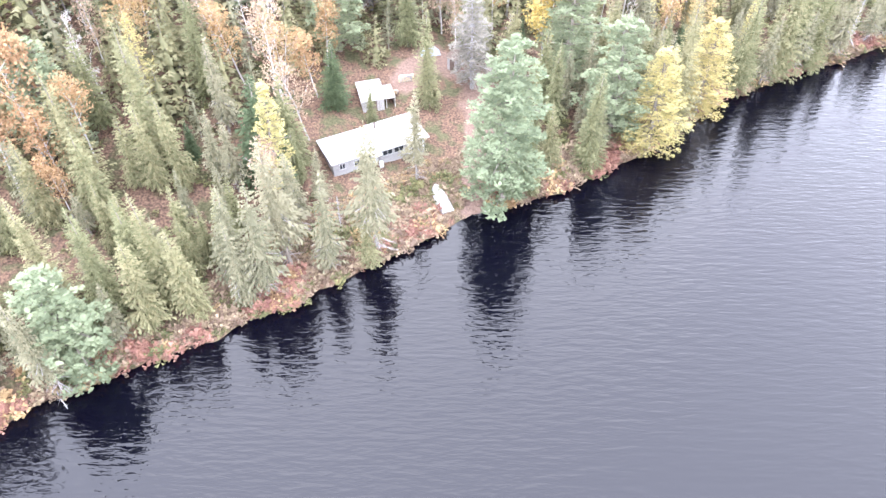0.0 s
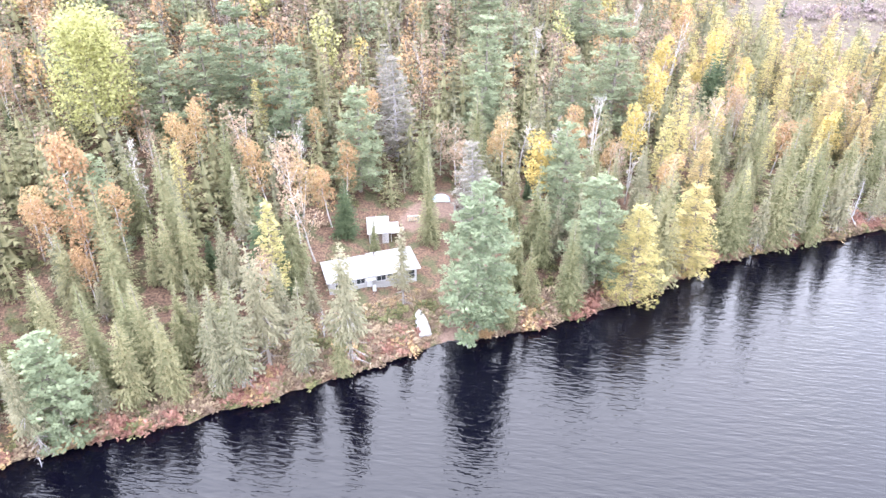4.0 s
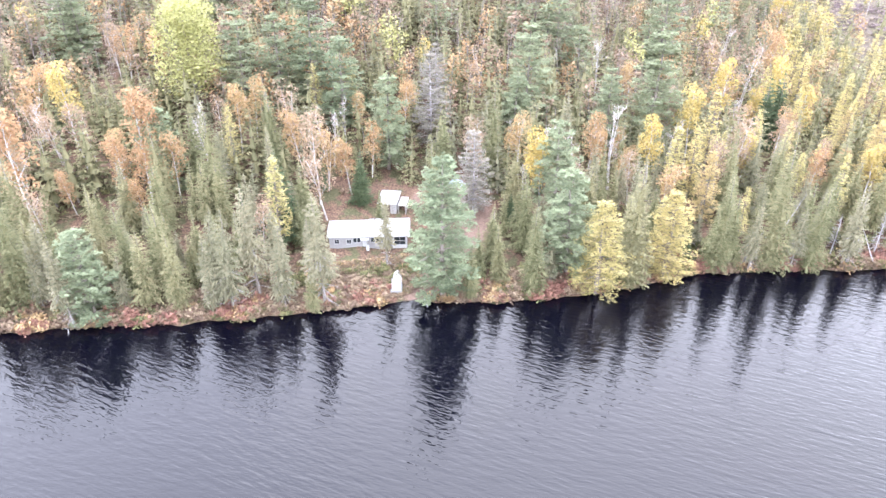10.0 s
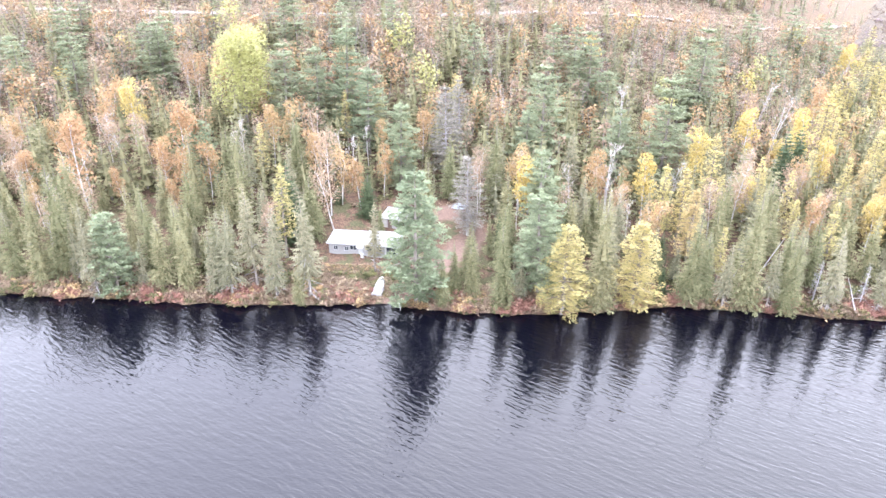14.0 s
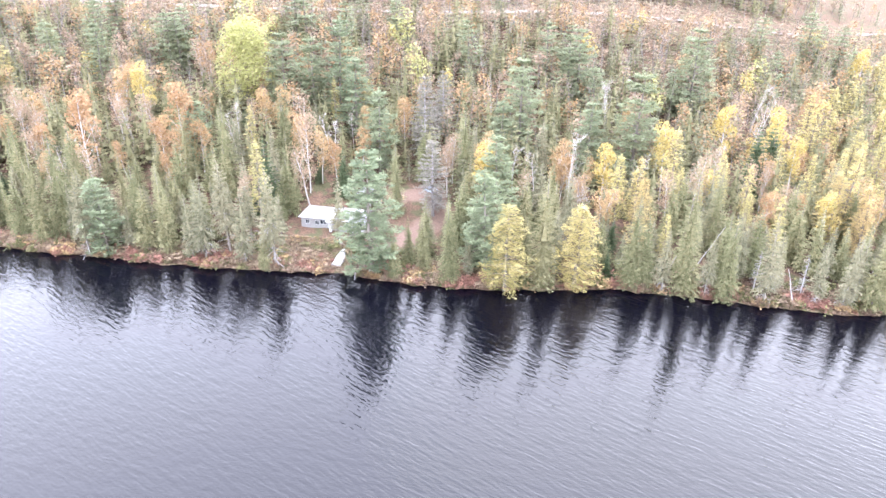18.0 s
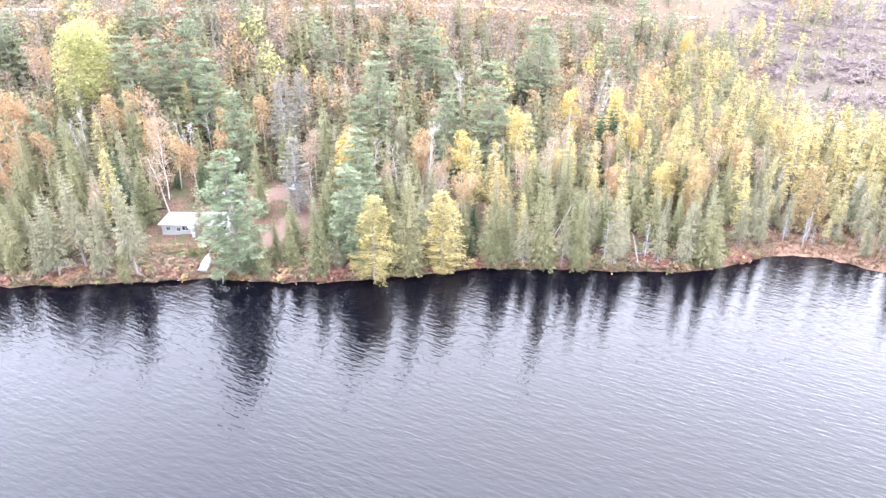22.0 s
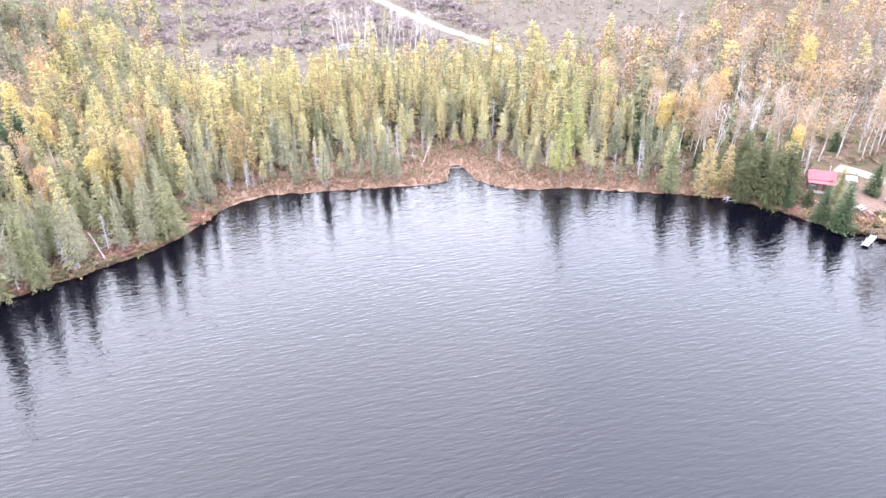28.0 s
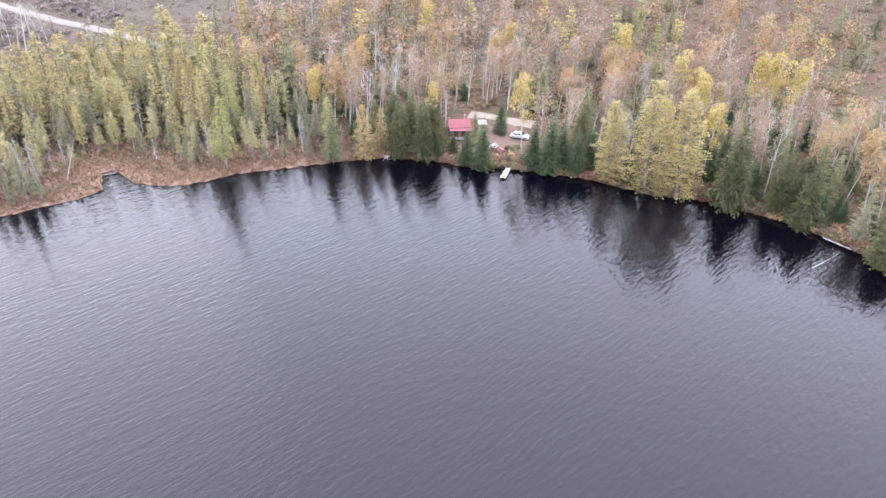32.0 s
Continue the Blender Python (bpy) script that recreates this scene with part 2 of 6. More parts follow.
# ---------------------------------------------------------------- plan of the shore
SHORE_WEST = [(-150, -30), (-110, -2), (-78, 17), (-55, 30), (-45, 35), (-37, 40), (-32, 43), (-26, 45.5), (-20, 49.5), (-15, 52.3),
              (-10, 56), (-3, 61), (1, 63.8), (4, 65.8), (9, 67.5), (14, 69.5), (23, 75), (28, 78.3), (31, 81), (42, 91), (53, 97), (59, 100), (69, 104.5)]
SHORE_BOG = [(77, 109), (82, 114), (87, 121), (91, 124.5), (96, 126.3), (108, 125), (121, 123), (130, 121.5), (135, 122.3), (137.5, 128), (139, 131),
             (140.5, 131), (141, 127), (141.5, 121), (144, 116), (149, 113), (158, 111), (167, 106.5), (178, 101.5)]
SHORE_EAST = [(187, 96.3), (193, 87), (198, 78), (203, 72), (206, 67), (210, 58), (213, 45), (218, 37), (220, 27), (221, 17), (218, 5), (210, -20), (195, -60),
              (150, -130), (60, -190), (-60, -190), (-150, -140)]
SHORE = np.array(SHORE_WEST + SHORE_BOG + SHORE_EAST, float)


def segments_distance(px, py, line, closed=False):
    a = np.asarray(line, float)
    b = np.roll(a, -1, 0) if closed else a[1:]
    a = a if closed else a[:-1]
    best = np.full(px.shape, 1e9)
    for (ax, ay), (bx, by) in zip(a, b):
        dx, dy = bx - ax, by - ay
        t = np.clip(((px - ax) * dx + (py - ay) * dy) / (dx * dx + dy * dy), 0, 1)
        best = np.minimum(best, np.hypot(px - ax - t * dx, py - ay - t * dy))
    return best


def inside(px, py, poly):
    a = np.asarray(poly, float)
    hit = np.zeros(px.shape, bool)
    for (ax, ay), (bx, by) in zip(a, np.roll(a, -1, 0)):
        if ay != by:
            hit ^= ((ay > py) != (by > py)) & (px < (bx - ax) * (py - ay) / (by - ay) + ax)
    return hit


def smooth(a, b, v):
    t = np.clip((v - a) / (b - a), 0, 1)
    return t * t * (3 - 2 * t)


def ripple(x, y, size, seed):
    """A soft uneven field between about -1 and 1."""
    r = np.random.RandomState(seed)
    out = 0
    for _ in range(6):
        a, f, p = r.uniform(0, 6.28), r.uniform(0.6, 1.6) / size, r.uniform(0, 6.28)
        out = out + np.sin((x * math.cos(a) + y * math.sin(a)) * f * 6.28 + p)
    return out / 3.5


def shore_distance(x, y):
    """Metres from the waterline, over land positive."""
    d = segments_distance(x, y, SHORE, True)
    d = np.where(inside(x, y, SHORE), -d, d)
    return d + 0.4 * ripple(x, y, 6.0, 3) + 0.3 * ripple(x, y, 3.2, 4)


YARD_WEST = [(-17, 70), (-10, 63), (-6, 57), (3, 62), (6.5, 64), (8, 72), (11, 82), (9, 92), (0, 94), (-8, 92), (-15, 88), (-18, 80)]
YARD_EAST = [(196, 86), (203, 74), (207, 68), (216, 66), (224, 74), (226, 92), (216, 99), (204, 94)]
PATH_WEST = [(4, 66.5), (3.5, 71), (5, 78), (5, 90), (-2, 95), (-6, 89)]
DRIVE_EAST = [(205, 72), (208, 78), (213, 84), (219, 88)]
ROAD_NORTH = [(198, 178), (194, 200), (191, 224), (187.5, 253), (182, 279), (176, 320), (169, 384), (171, 431), (196, 528), (230, 640)]
ROAD_WEST = [(-330, 40), (-230, 85), (-165, 115), (-115, 140), (-95, 153), (-76, 164.5), (-57, 177), (-39, 201), (-28, 220), (-12, 250), (10, 300), (30, 380)]
ROAD_EAST = [(215.5, 97), (218, 92.5), (220.5, 87), (222, 82)]
HEATH_A = [(40, 290), (75, 230), (120, 205), (175, 190), (250, 195), (300, 260), (330, 360), (260, 560), (30, 560)]


def land(x, y):
    """Height of the ground, and how far inland."""
    x, y = np.asarray(x, float), np.asarray(y, float)
    d = shore_distance(x, y)
    hill = 1 - smooth(60, 95, x) + smooth(183, 204, x)
    up = 0.35 * smooth(-0.2, 0.8, d) + 2.0 * smooth(0.5, 12, d) + 0.9 * smooth(10, 32, d) + 0.008 * np.clip(d - 30, 0, 600)
    east = smooth(210, 330, x) * 14
    low = 0.25 * smooth(-0.2, 0.6, d) + 0.6 * smooth(6, 45, d) + 0.004 * np.clip(d - 30, 0, 600)
    west = smooth(60, -45, x) * 0.24 * np.clip(d - 12, 0, 108)
    h = low + (up - low) * hill + east * smooth(10, 140, d) + west
    h = h + 0.22 * ripple(x, y, 9, 7) * smooth(3, 14, d)
    return np.where(d > 0, h, np.maximum(-2.5, 0.6 * d)), d


def z_at(x, y):
    return float(land(np.array([x]), np.array([y]))[0][0])


def grown(start, stop, first, factor):
    out, step = [], first
    v = start
    while abs(v - start) < abs(stop - start):
        step *= factor
        v += step if stop > start else -step
        out.append(v)
    return out


def mesh_from(name, verts, faces, mats, smooth_shade=False):
    me = bpy.data.meshes.new(name)
    me.from_pydata(verts, [], faces)
    for m in mats:
        me.materials.append(m)
    if smooth_shade:
        me.shade_smooth()
    me.update()
    return me


def build_ground():
    xs = np.array(grown(-70, -4600, 1.2, 1.07)[::-1] + list(np.arange(-70, 232, 1.5)) + grown(231, 4600, 1.2, 1.07))
    ys = np.array(grown(-5, -4600, 1.0, 1.08)[::-1] + list(np.arange(-5, 140, 1.5)) + grown(139, 4600, 1.2, 1.045))
    gx, gy = np.meshgrid(xs, ys)
    h, d = land(gx.ravel(), gy.ravel())
    px, py = gx.ravel(), gy.ravel()
    verts = np.stack([px, py, h], 1)
    w, rows = len(xs), len(ys)
    i = (np.arange(rows - 1)[:, None] * w + np.arange(w - 1)).ravel()
    faces = np.stack([i, i + 1, i + w + 1, i + w], 1)
    me = mesh_from("ground", verts.tolist(), faces.tolist(), [ground_material()], True)
    bare = np.maximum(0.75 * smooth(4.5, 1.0, segments_distance(px, py, PATH_WEST)), 0.9 * smooth(4.0, 1.5, segments_distance(px, py, DRIVE_EAST)))
    bare = np.maximum(bare, 0.6 * smooth(5.5, 2.5, np.hypot((px - 5) * 1.0, (py - 85) * 0.8)))
    bare = np.maximum(bare, 0.6 * smooth(9.0, 5.0, np.hypot(px - 212, (py - 83) * 0.8)))
    bare = np.maximum(bare, 0.55 * smooth(6, 2, np.hypot(px - 4.6, (py - 67) * 1.2)))
    bog = smooth(84, 94, px) * smooth(192, 184, px) * smooth(26, 10, d)
    heath = np.where(inside(px, py, HEATH_A), 0.9, 0.0)
    for name, values in (("bare", bare), ("bog", bog), ("heath", heath)):
        me.attributes.new(name, "FLOAT", "POINT").data.foreach_set("value", values.astype(np.float32))
    return tagged(new("ground", me), "brown forest floor of leaf litter, moss and peat", "ground", kind="structure")


ground = build_ground()
water = new("water", mesh_from("water", [(-400, -420, 0), (420, -420, 0), (420, 140, 0), (-400, 140, 0)], [(0, 1, 2, 3)], [WATER]))
tagged(water, "dark rippled lake water reflecting a grey sky", "lake", kind="structure")


def strip(name, line, width, mat, label, lift=0.1):
    """A road laid over the ground along a line."""
    pts = []
    for (ax, ay), (bx, by) in zip(line, line[1:]):
        k = max(2, int(math.hypot(bx - ax, by - ay) / 4))
        pts += [(ax + (bx - ax) * i / k, ay + (by - ay) * i / k) for i in range(k)]
    pts = np.array(pts + [line[-1]], float)
    for _ in range(6):
        pts[1:-1] = (pts[:-2] + 2 * pts[1:-1] + pts[2:]) / 4
    tang = np.gradient(pts, axis=0)
    tang /= np.linalg.norm(tang, axis=1)[:, None]
    side = np.stack([-tang[:, 1], tang[:, 0]], 1)
    verts, faces = [], []
    cross = ((-1.35, -0.35), (-1.0, 0.02), (-0.45, 0.0), (0, 0.06), (0.45, 0.0), (1.0, 0.02), (1.35, -0.35))
    for i, (p, s) in enumerate(zip(pts, side)):
        wob = 1 + 0.12 * math.sin(i * 1.7) * math.sin(i * 0.61)
        for u, dz in cross:
            q = p + s * u * width / 2 * wob
            verts.append((q[0], q[1], z_at(p[0], p[1]) + lift + dz))
    k = len(cross)
    for i in range(len(pts) - 1):
        for j in range(k - 1):
            faces.append((i * k + j, i * k + j + 1, (i + 1) * k + j + 1, (i + 1) * k + j))
    return tagged(new(name, mesh_from(name, verts, faces, [mat], True)), label, "road", kind="structure")


GRAVEL = grained("pale_gravel", [(0.3, (0.13, 0.115, 0.1)), (0.7, (0.2, 0.18, 0.16))], 2.0, 0.95)
strip("road_north", ROAD_NORTH, 3.8, GRAVEL, "pale gravel forest road through cut-over land", 0.35)
strip("road_west", ROAD_WEST, 4.2, GRAVEL, "pale gravel road running behind the woods", 0.12)
SANDY = grained("sandy_track", [(0.3, (0.17, 0.14, 0.11)), (0.7, (0.27, 0.23, 0.185))], 1.5)
strip("road_east", ROAD_EAST, 3.6, SANDY, "pale sandy track behind the red-roofed cabin", 0.15)


# ---------------------------------------------------------------- tree shapes
class Shape:
    """Vertices and faces gathered for one mesh."""

    def __init__(self, seed):
        self.v, self.f, self.r = [], [], random.Random(seed)

    def face(self, *pts):
        k = len(self.v)
        self.v += [tuple(p) for p in pts]
        self.f.append(tuple(range(k, k + len(pts))))

    def tube(self, pts, radii, sides=5):
        rings = []
        for p, r in zip(pts, radii):
            k = len(self.v)
            for i in range(sides):
                a = 6.2832 * i / sides
                self.v.append((p[0] + r * math.cos(a), p[1] + r * math.sin(a), p[2]))
            rings.append(k)
        for a, b in zip(rings, rings[1:]):
            for i in range(sides):
                j = (i + 1) % sides
                self.f.append((a + i, a + j, b + j, b + i))

    def limb(self, a, b, r0, r1, sides=3):
        """A thin branch: a tapered prism from a to b."""
        a, b = Vector(a), Vector(b)
        t = (b - a).normalized()
        s = t.orthogonal().normalized()
        u = t.cross(s)
        k = len(self.v)
        for p, r in ((a, r0), (b, r1)):
            for i in range(sides):
                w = 6.2832 * i / sides
                self.v.append(tuple(p + (s * math.cos(w) + u * math.sin(w)) * r))
        for i in range(sides):
            j = (i + 1) % sides
            self.f.append((k + i, k + j, k + sides + j, k + sides + i))

    def frond(self, base, tip, width, sag, teeth=3):
        """A spray of needles: a folded feather from base to tip, its teeth pointing forward."""
        r = self.r
        b, t = Vector(base), Vector(tip)
        along = t - b
        side = Vector((-along.y, along.x, 0)).normalized()
        k = len(self.v)
        for i in range(teeth + 1):
            u = i / teeth
            self.v.append(tuple(b + along * u + Vector((0, 0, 0.3 * along.length * u * (1 - u)))))
        for s in (-1, 1):
            for i in range(teeth):
                u = min(1.05, (i + 1) / teeth + r.uniform(-0.02, 0.2))
                w = width * (1.1 - 0.75 * i / teeth) * r.uniform(0.7, 1.25)
                self.v.append(tuple(b + along * u + side * s * w - Vector((0, 0, sag * r.uniform(0.5, 1.25)))))
                q = len(self.v) - 1
                self.f.append((k + i, k + i + 1, q) if s < 0 else (k + i + 1, k + i, q))

    def tuft(self, c, size, blades=7, lift=0.5):
        """A star of needle bundles, or of leaves."""
        r = self.r
        c = Vector(c)
        k = len(self.v)
        self.v.append(tuple(c))
        for _ in range(blades):
            a, e = r.uniform(0, 6.2832), r.uniform(-0.35, 1.0) * lift
            out = Vector((math.cos(a), math.sin(a), e)) * size * r.uniform(0.7, 1.2)
            side = Vector((-math.sin(a), math.cos(a), r.uniform(-0.5, 0.5))) * size * 0.34
            q = len(self.v)
            self.v += [tuple(c + out + side), tuple(c + out * 1.1 - side)]
            self.f.append((k, q, q + 1))

    def leaf(self, c, size):
        r = self.r
        n = Vector((r.gauss(0, 1), r.gauss(0, 1), r.gauss(0, 1) + 0.6)).normalized()
        s = n.orthogonal().normalized() * size
        u = n.cross(s) * r.uniform(0.6, 1.0)
        c = Vector(c)
        self.face(c - s, c + u, c + s, c - u)

    def mesh(self, name, mats, shade=False):
        return mesh_from(name, self.v, self.f, mats, shade)

    def crown(self, mats, up=0.55, jitter=0.45, heart=None):
        """Foliage whose sprays are lit as parts of one rounded crown: normals point out from the stem, unevenly."""
        v = np.array(self.v, float)
        out = v.copy()
        if heart is None:
            out[:, 2] = 0
        else:
            out[:, 2] -= heart
        out /= np.linalg.norm(out, axis=1)[:, None] + 1e-6
        out[:, 2] += up
        out += np.random.RandomState(len(v)).normal(0, jitter, v.shape)
        out /= np.linalg.norm(out, axis=1)[:, None] + 1e-6
        first = np.array([f[:3] for f in self.f])
        g = np.cross(v[first[:, 1]] - v[first[:, 0]], v[first[:, 2]] - v[first[:, 0]])
        away = (g * out[first].sum(1)).sum(1) < 0
        me = mesh_from("crown", self.v, [f[::-1] if q else f for f, q in zip(self.f, away)], mats)
        me.attributes.new("custom_normal", "FLOAT_VECTOR", "POINT").data.foreach_set("vector", out.astype(np.float32).ravel())
        return me


def trunk_mesh(seed, height, radius, mat, lean=0.15, sides=6):
    s = Shape(seed)
    pts, radii, x, y = [], [], 0, 0
    for i in range(6):
        z = height * i / 5
        pts.append((x, y, z - (0.5 if i == 0 else 0)))
        radii.append(radius * (1.35 if i == 0 else (1 - i / 5) ** 0.8 * 0.95 + 0.06))
        x += s.r.uniform(-lean, lean)
        y += s.r.uniform(-lean, lean)
    s.tube(pts, radii, sides)
    return s, s.mesh("trunk", [mat], True)


def conifer(seed, leaf, height=12.0, radius=1.7, bottom=0.1, levels=26, around=7, power=0.85, sag=0.3, width=0.3, droop=0.35, ragged=0.25, dead_skirt=0.0, bark=None, sprays=2, spray=1.0, shade_core=0.42):
    """A conical crown on a straight trunk: whorled branches that carry short sprays, thickest at their ends."""
    _, trunk = trunk_mesh(seed, height * 0.97, 0.011 * height + 0.02, bark or BARK, 0.05, 6 if sprays > 1 else 4)
    s = Shape(seed + 1)
    r = s.r
    lop = [r.uniform(1 - ragged, 1 + ragged) for _ in range(9)]
    for i in range(levels):
        u = max(0.0, (i + r.uniform(-0.12, 0.12)) / levels)
        rad = radius * (1 - u) ** power * (0.65 + 0.35 * min(1, u / 0.12 + 0.35)) * r.uniform(0.88, 1.1)
        n = max(4, int(around * (0.35 + 0.75 * (1 - u))))
        a0 = r.uniform(0, 6.28)
        for j in range(n):
            a = a0 + 6.2832 * (j + r.uniform(-0.35, 0.35)) / n
            if r.random() < ragged * 0.4:
                continue
            rr = (rad * lop[int(a / 0.7) % 9] + 0.12) * r.uniform(0.72, 1.14)
            z = height * (bottom + (1 - bottom) * u) + r.uniform(-0.08, 0.08) * height / levels
            lift = 0.45 * u - 0.1 - 0.5 * droop * (1 - u)
            for q in range(sprays if rr > 0.7 else 1):
                k1 = 1.0 - 0.33 * q * r.uniform(0.8, 1.2)
                ln = min(rr * k1, (0.34 + 0.3 * rr) * spray * r.uniform(0.8, 1.2))
                k0 = k1 - ln / rr
                a1 = a + (r.uniform(-0.3, 0.3) if q else 0)
                ca, sa = math.cos(a1), math.sin(a1)
                s.frond((rr * k0 * ca, rr * k0 * sa, z + rr * k0 * lift), (rr * k1 * ca, rr * k1 * sa, z + rr * k1 * lift + r.uniform(-0.02, 0.14) * ln),
                        0.05 + width * ln, ln * sag * 0.6, 2)
    s.frond((0, 0, height * 0.94), (0.04, 0.03, height * 1.02), 0.1, 0.08, 2)
    # ragged inner cones, no real boughs: added to block light through the crown's gaps
    if shade_core:
        n = 7
        for k in range(4):
            z0, z1 = height * (bottom + 0.03 + (1 - bottom) * 0.18 * k), height * (bottom + (1 - bottom) * (0.18 * k + 0.24))
            r0 = radius * shade_core * (1 - 0.18 * k) ** power
            ring = [(r0 * r.uniform(0.7, 1.2) * math.cos(6.2832 * i / n), r0 * r.uniform(0.7, 1.2) * math.sin(6.2832 * i / n), z0 + r.uniform(-0.2, 0.2)) for i in range(n)]
            for i in range(n):
                s.face(ring[i], ring[(i + 1) % n], (0, 0, z1))
    crown = s.crown([leaf], 0.6, 0.35)
    extra = None
    if dead_skirt:
        d = Shape(seed + 2)
        for _ in range(int(40 * dead_skirt)):
            z = height * d.r.uniform(0.06, bottom + 0.22)
            a, rr = d.r.uniform(0, 6.28), radius * d.r.uniform(0.5, 0.95)
            d.limb((0, 0, z), (rr * math.cos(a), rr * math.sin(a), z - rr * 0.35), 0.03, 0.012)
        extra = d.mesh("dead_skirt", [DEAD_WOOD])
    return trunk, crown, extra


def pine(seed, leaf, height=20.0, radius=4.0, bottom=0.12, whorls=15, fill=1.0, tuft=0.37, wood=None, blades=7, loose=0.17, power=0.6):
    """A broad pine: tiers of long limbs that carry clumps of needles."""
    base, trunk = trunk_mesh(seed, height * 0.97, 0.016 * height, wood or BARK, 0.12, 7)
    s, w = Shape(seed + 1), Shape(seed + 2)
    r = s.r
    for i in range(whorls):
        u = (i + r.uniform(-0.25, 0.25)) / whorls
        z = height * (bottom + (1 - bottom) * u)
        prof = (1 - u) ** power * (0.6 + 0.4 * min(1, u * 4))
        n = r.choice((4, 5, 6))
        a0 = r.uniform(0, 6.28)
        for j in range(n):
            a = a0 + 6.2832 * (j + r.uniform(-0.25, 0.25)) / n
            rr = radius * prof * r.uniform(0.6, 1.15) + 0.35
            dz = rr * (0.35 * u - 0.12)
            tip = Vector((rr * math.cos(a), rr * math.sin(a), z + dz))
            root = Vector((0, 0, z))
            w.limb(root, tip, 0.05 + 0.012 * rr, 0.015)
            k = int((5 + rr * 5.2) * fill)
            for q in range(k):
                t = r.uniform(0.25, 1.04)
                p = root.lerp(tip, t)
                wide = rr * 0.3 * (1.1 - abs(t - 0.65))
                p += Vector((-math.sin(a), math.cos(a), 0)) * r.uniform(-1, 1) * wide + Vector((0, 0, r.uniform(-loose * 0.7, loose * 1.3)))
                s.tuft(p, tuft * r.uniform(0.6, 1.15), blades, 0.45)
    for q in range(5):
        s.tuft((0, 0, height * (0.92 + 0.02 * q)), tuft * 0.7, 7, 1.0)
    return trunk, s.crown([leaf], 0.6, 0.6), w.mesh("limbwork", [wood or BARK])


def broadleaf(seed, leaf, bark, height=13.0, radius=2.6, leaves=440, stems=1, crown_from=0.4, size=0.2, twigs=40, lean=0.5, lobes=11):
    """A slim birch or aspen: pale stem, forked limbs, a loose crown in lobes."""
    s, c = Shape(seed), Shape(seed + 1)
    r = s.r
    ends = []
    for q in range(stems):
        lx, ly = r.uniform(-lean, lean) * (1 + 0.8 * (stems > 1)), r.uniform(-lean, lean) * (1 + 0.8 * (stems > 1))
        pts = [Vector((0.15 * q, 0.1 * q, -0.4))]
        for i in range(1, 5):
            t = i / 4
            pts.append(Vector((0.15 * q + lx * t * t * 2 + r.uniform(-0.12, 0.12), 0.1 * q + ly * t * t * 2 + r.uniform(-0.12, 0.12), height * 0.95 * t * r.uniform(0.97, 1.0))))
        rad = 0.0095 * height / (stems ** 0.35)
        s.tube(pts, [rad * (1.15 - 0.98 * i / 4) + 0.012 for i in range(5)], 4)
        k0 = max(3, round(lobes / stems))
        for i in range(k0):
            t = crown_from + (1 - crown_from) * (i + r.uniform(0.2, 0.8)) / k0
            k = min(3, int(t * 4))
            p = pts[k].lerp(pts[k + 1], t * 4 - k)
            v = (t - crown_from) / (1 - crown_from)
            a, ln = r.uniform(0, 6.28), radius * r.uniform(0.55, 1.0) * math.sin(3.14 * min(0.97, 0.16 + 0.78 * v)) ** 0.6
            e = p + Vector((math.cos(a) * ln * 0.75, math.sin(a) * ln * 0.75, ln * r.uniform(0.3, 0.8)))
            s.limb(p - Vector((0, 0, 0.3 * ln)), e, rad * 0.38, 0.015)
            ends.append((p, e))
    for _ in range(twigs):
        p, e = r.choice(ends)
        a = p.lerp(e, r.uniform(0.35, 1))
        b = a + Vector((r.gauss(0, 0.5), r.gauss(0, 0.5), r.uniform(0.2, 0.9))) * radius * 0.35
        w = Vector((0.025, 0.018, 0))
        s.face(a - w, a + w, b)
        if len(ends) < 60:
            ends.append((a, b))
    trunk = s.mesh("trunk", [bark], False)
    crown = None
    if leaves:
        lobe = [(p.lerp(e, c.r.uniform(0.35, 0.9)), radius * c.r.uniform(0.36, 0.56)) for p, e in ends[:lobes + 4]]
        for _ in range(leaves):
            q, big = c.r.choice(lobe)
            out = Vector((c.r.gauss(0, 1), c.r.gauss(0, 1), c.r.gauss(0.25, 1))).normalized() * big * c.r.uniform(0.45, 1.0) ** 0.5
            c.leaf(q + Vector((out.x, out.y, out.z * 1.15)), size * c.r.uniform(0.6, 1.25))
        crown = c.crown([leaf], 0.45, 0.5, height * (0.35 + 0.5 * crown_from))
    return trunk, crown, None


def snag(seed, height=10.0, radius=1.4, fine=1.0):
    """A dead conifer, bleached, with bare drooping branches."""
    s, trunk = trunk_mesh(seed, height, 0.012 * height + 0.03, DEAD_WOOD, 0.12)
    b = Shape(seed + 1)
    r = b.r
    for _ in range(int(85 * fine)):
        u = r.uniform(0.15, 0.98)
        z, a = height * u, r.uniform(0, 6.28)
        rr = radius * (1.05 - u) ** 0.7 * r.uniform(0.5, 1.1) + 0.1
        tip = Vector((rr * math.cos(a), rr * math.sin(a), z + rr * r.uniform(-0.4, 0.15)))
        b.limb((0, 0, z), tip, 0.035, 0.01)
        for _ in range(3):
            p = Vector((0, 0, z)).lerp(tip, r.uniform(0.4, 1))
            b.limb(p, p + Vector((r.gauss(0, 0.25), r.gauss(0, 0.25), r.uniform(-0.3, 0.12))) * rr * 0.7, 0.016, 0.006)
    return trunk, b.mesh("bare_crown", [DEAD_WOOD]), None


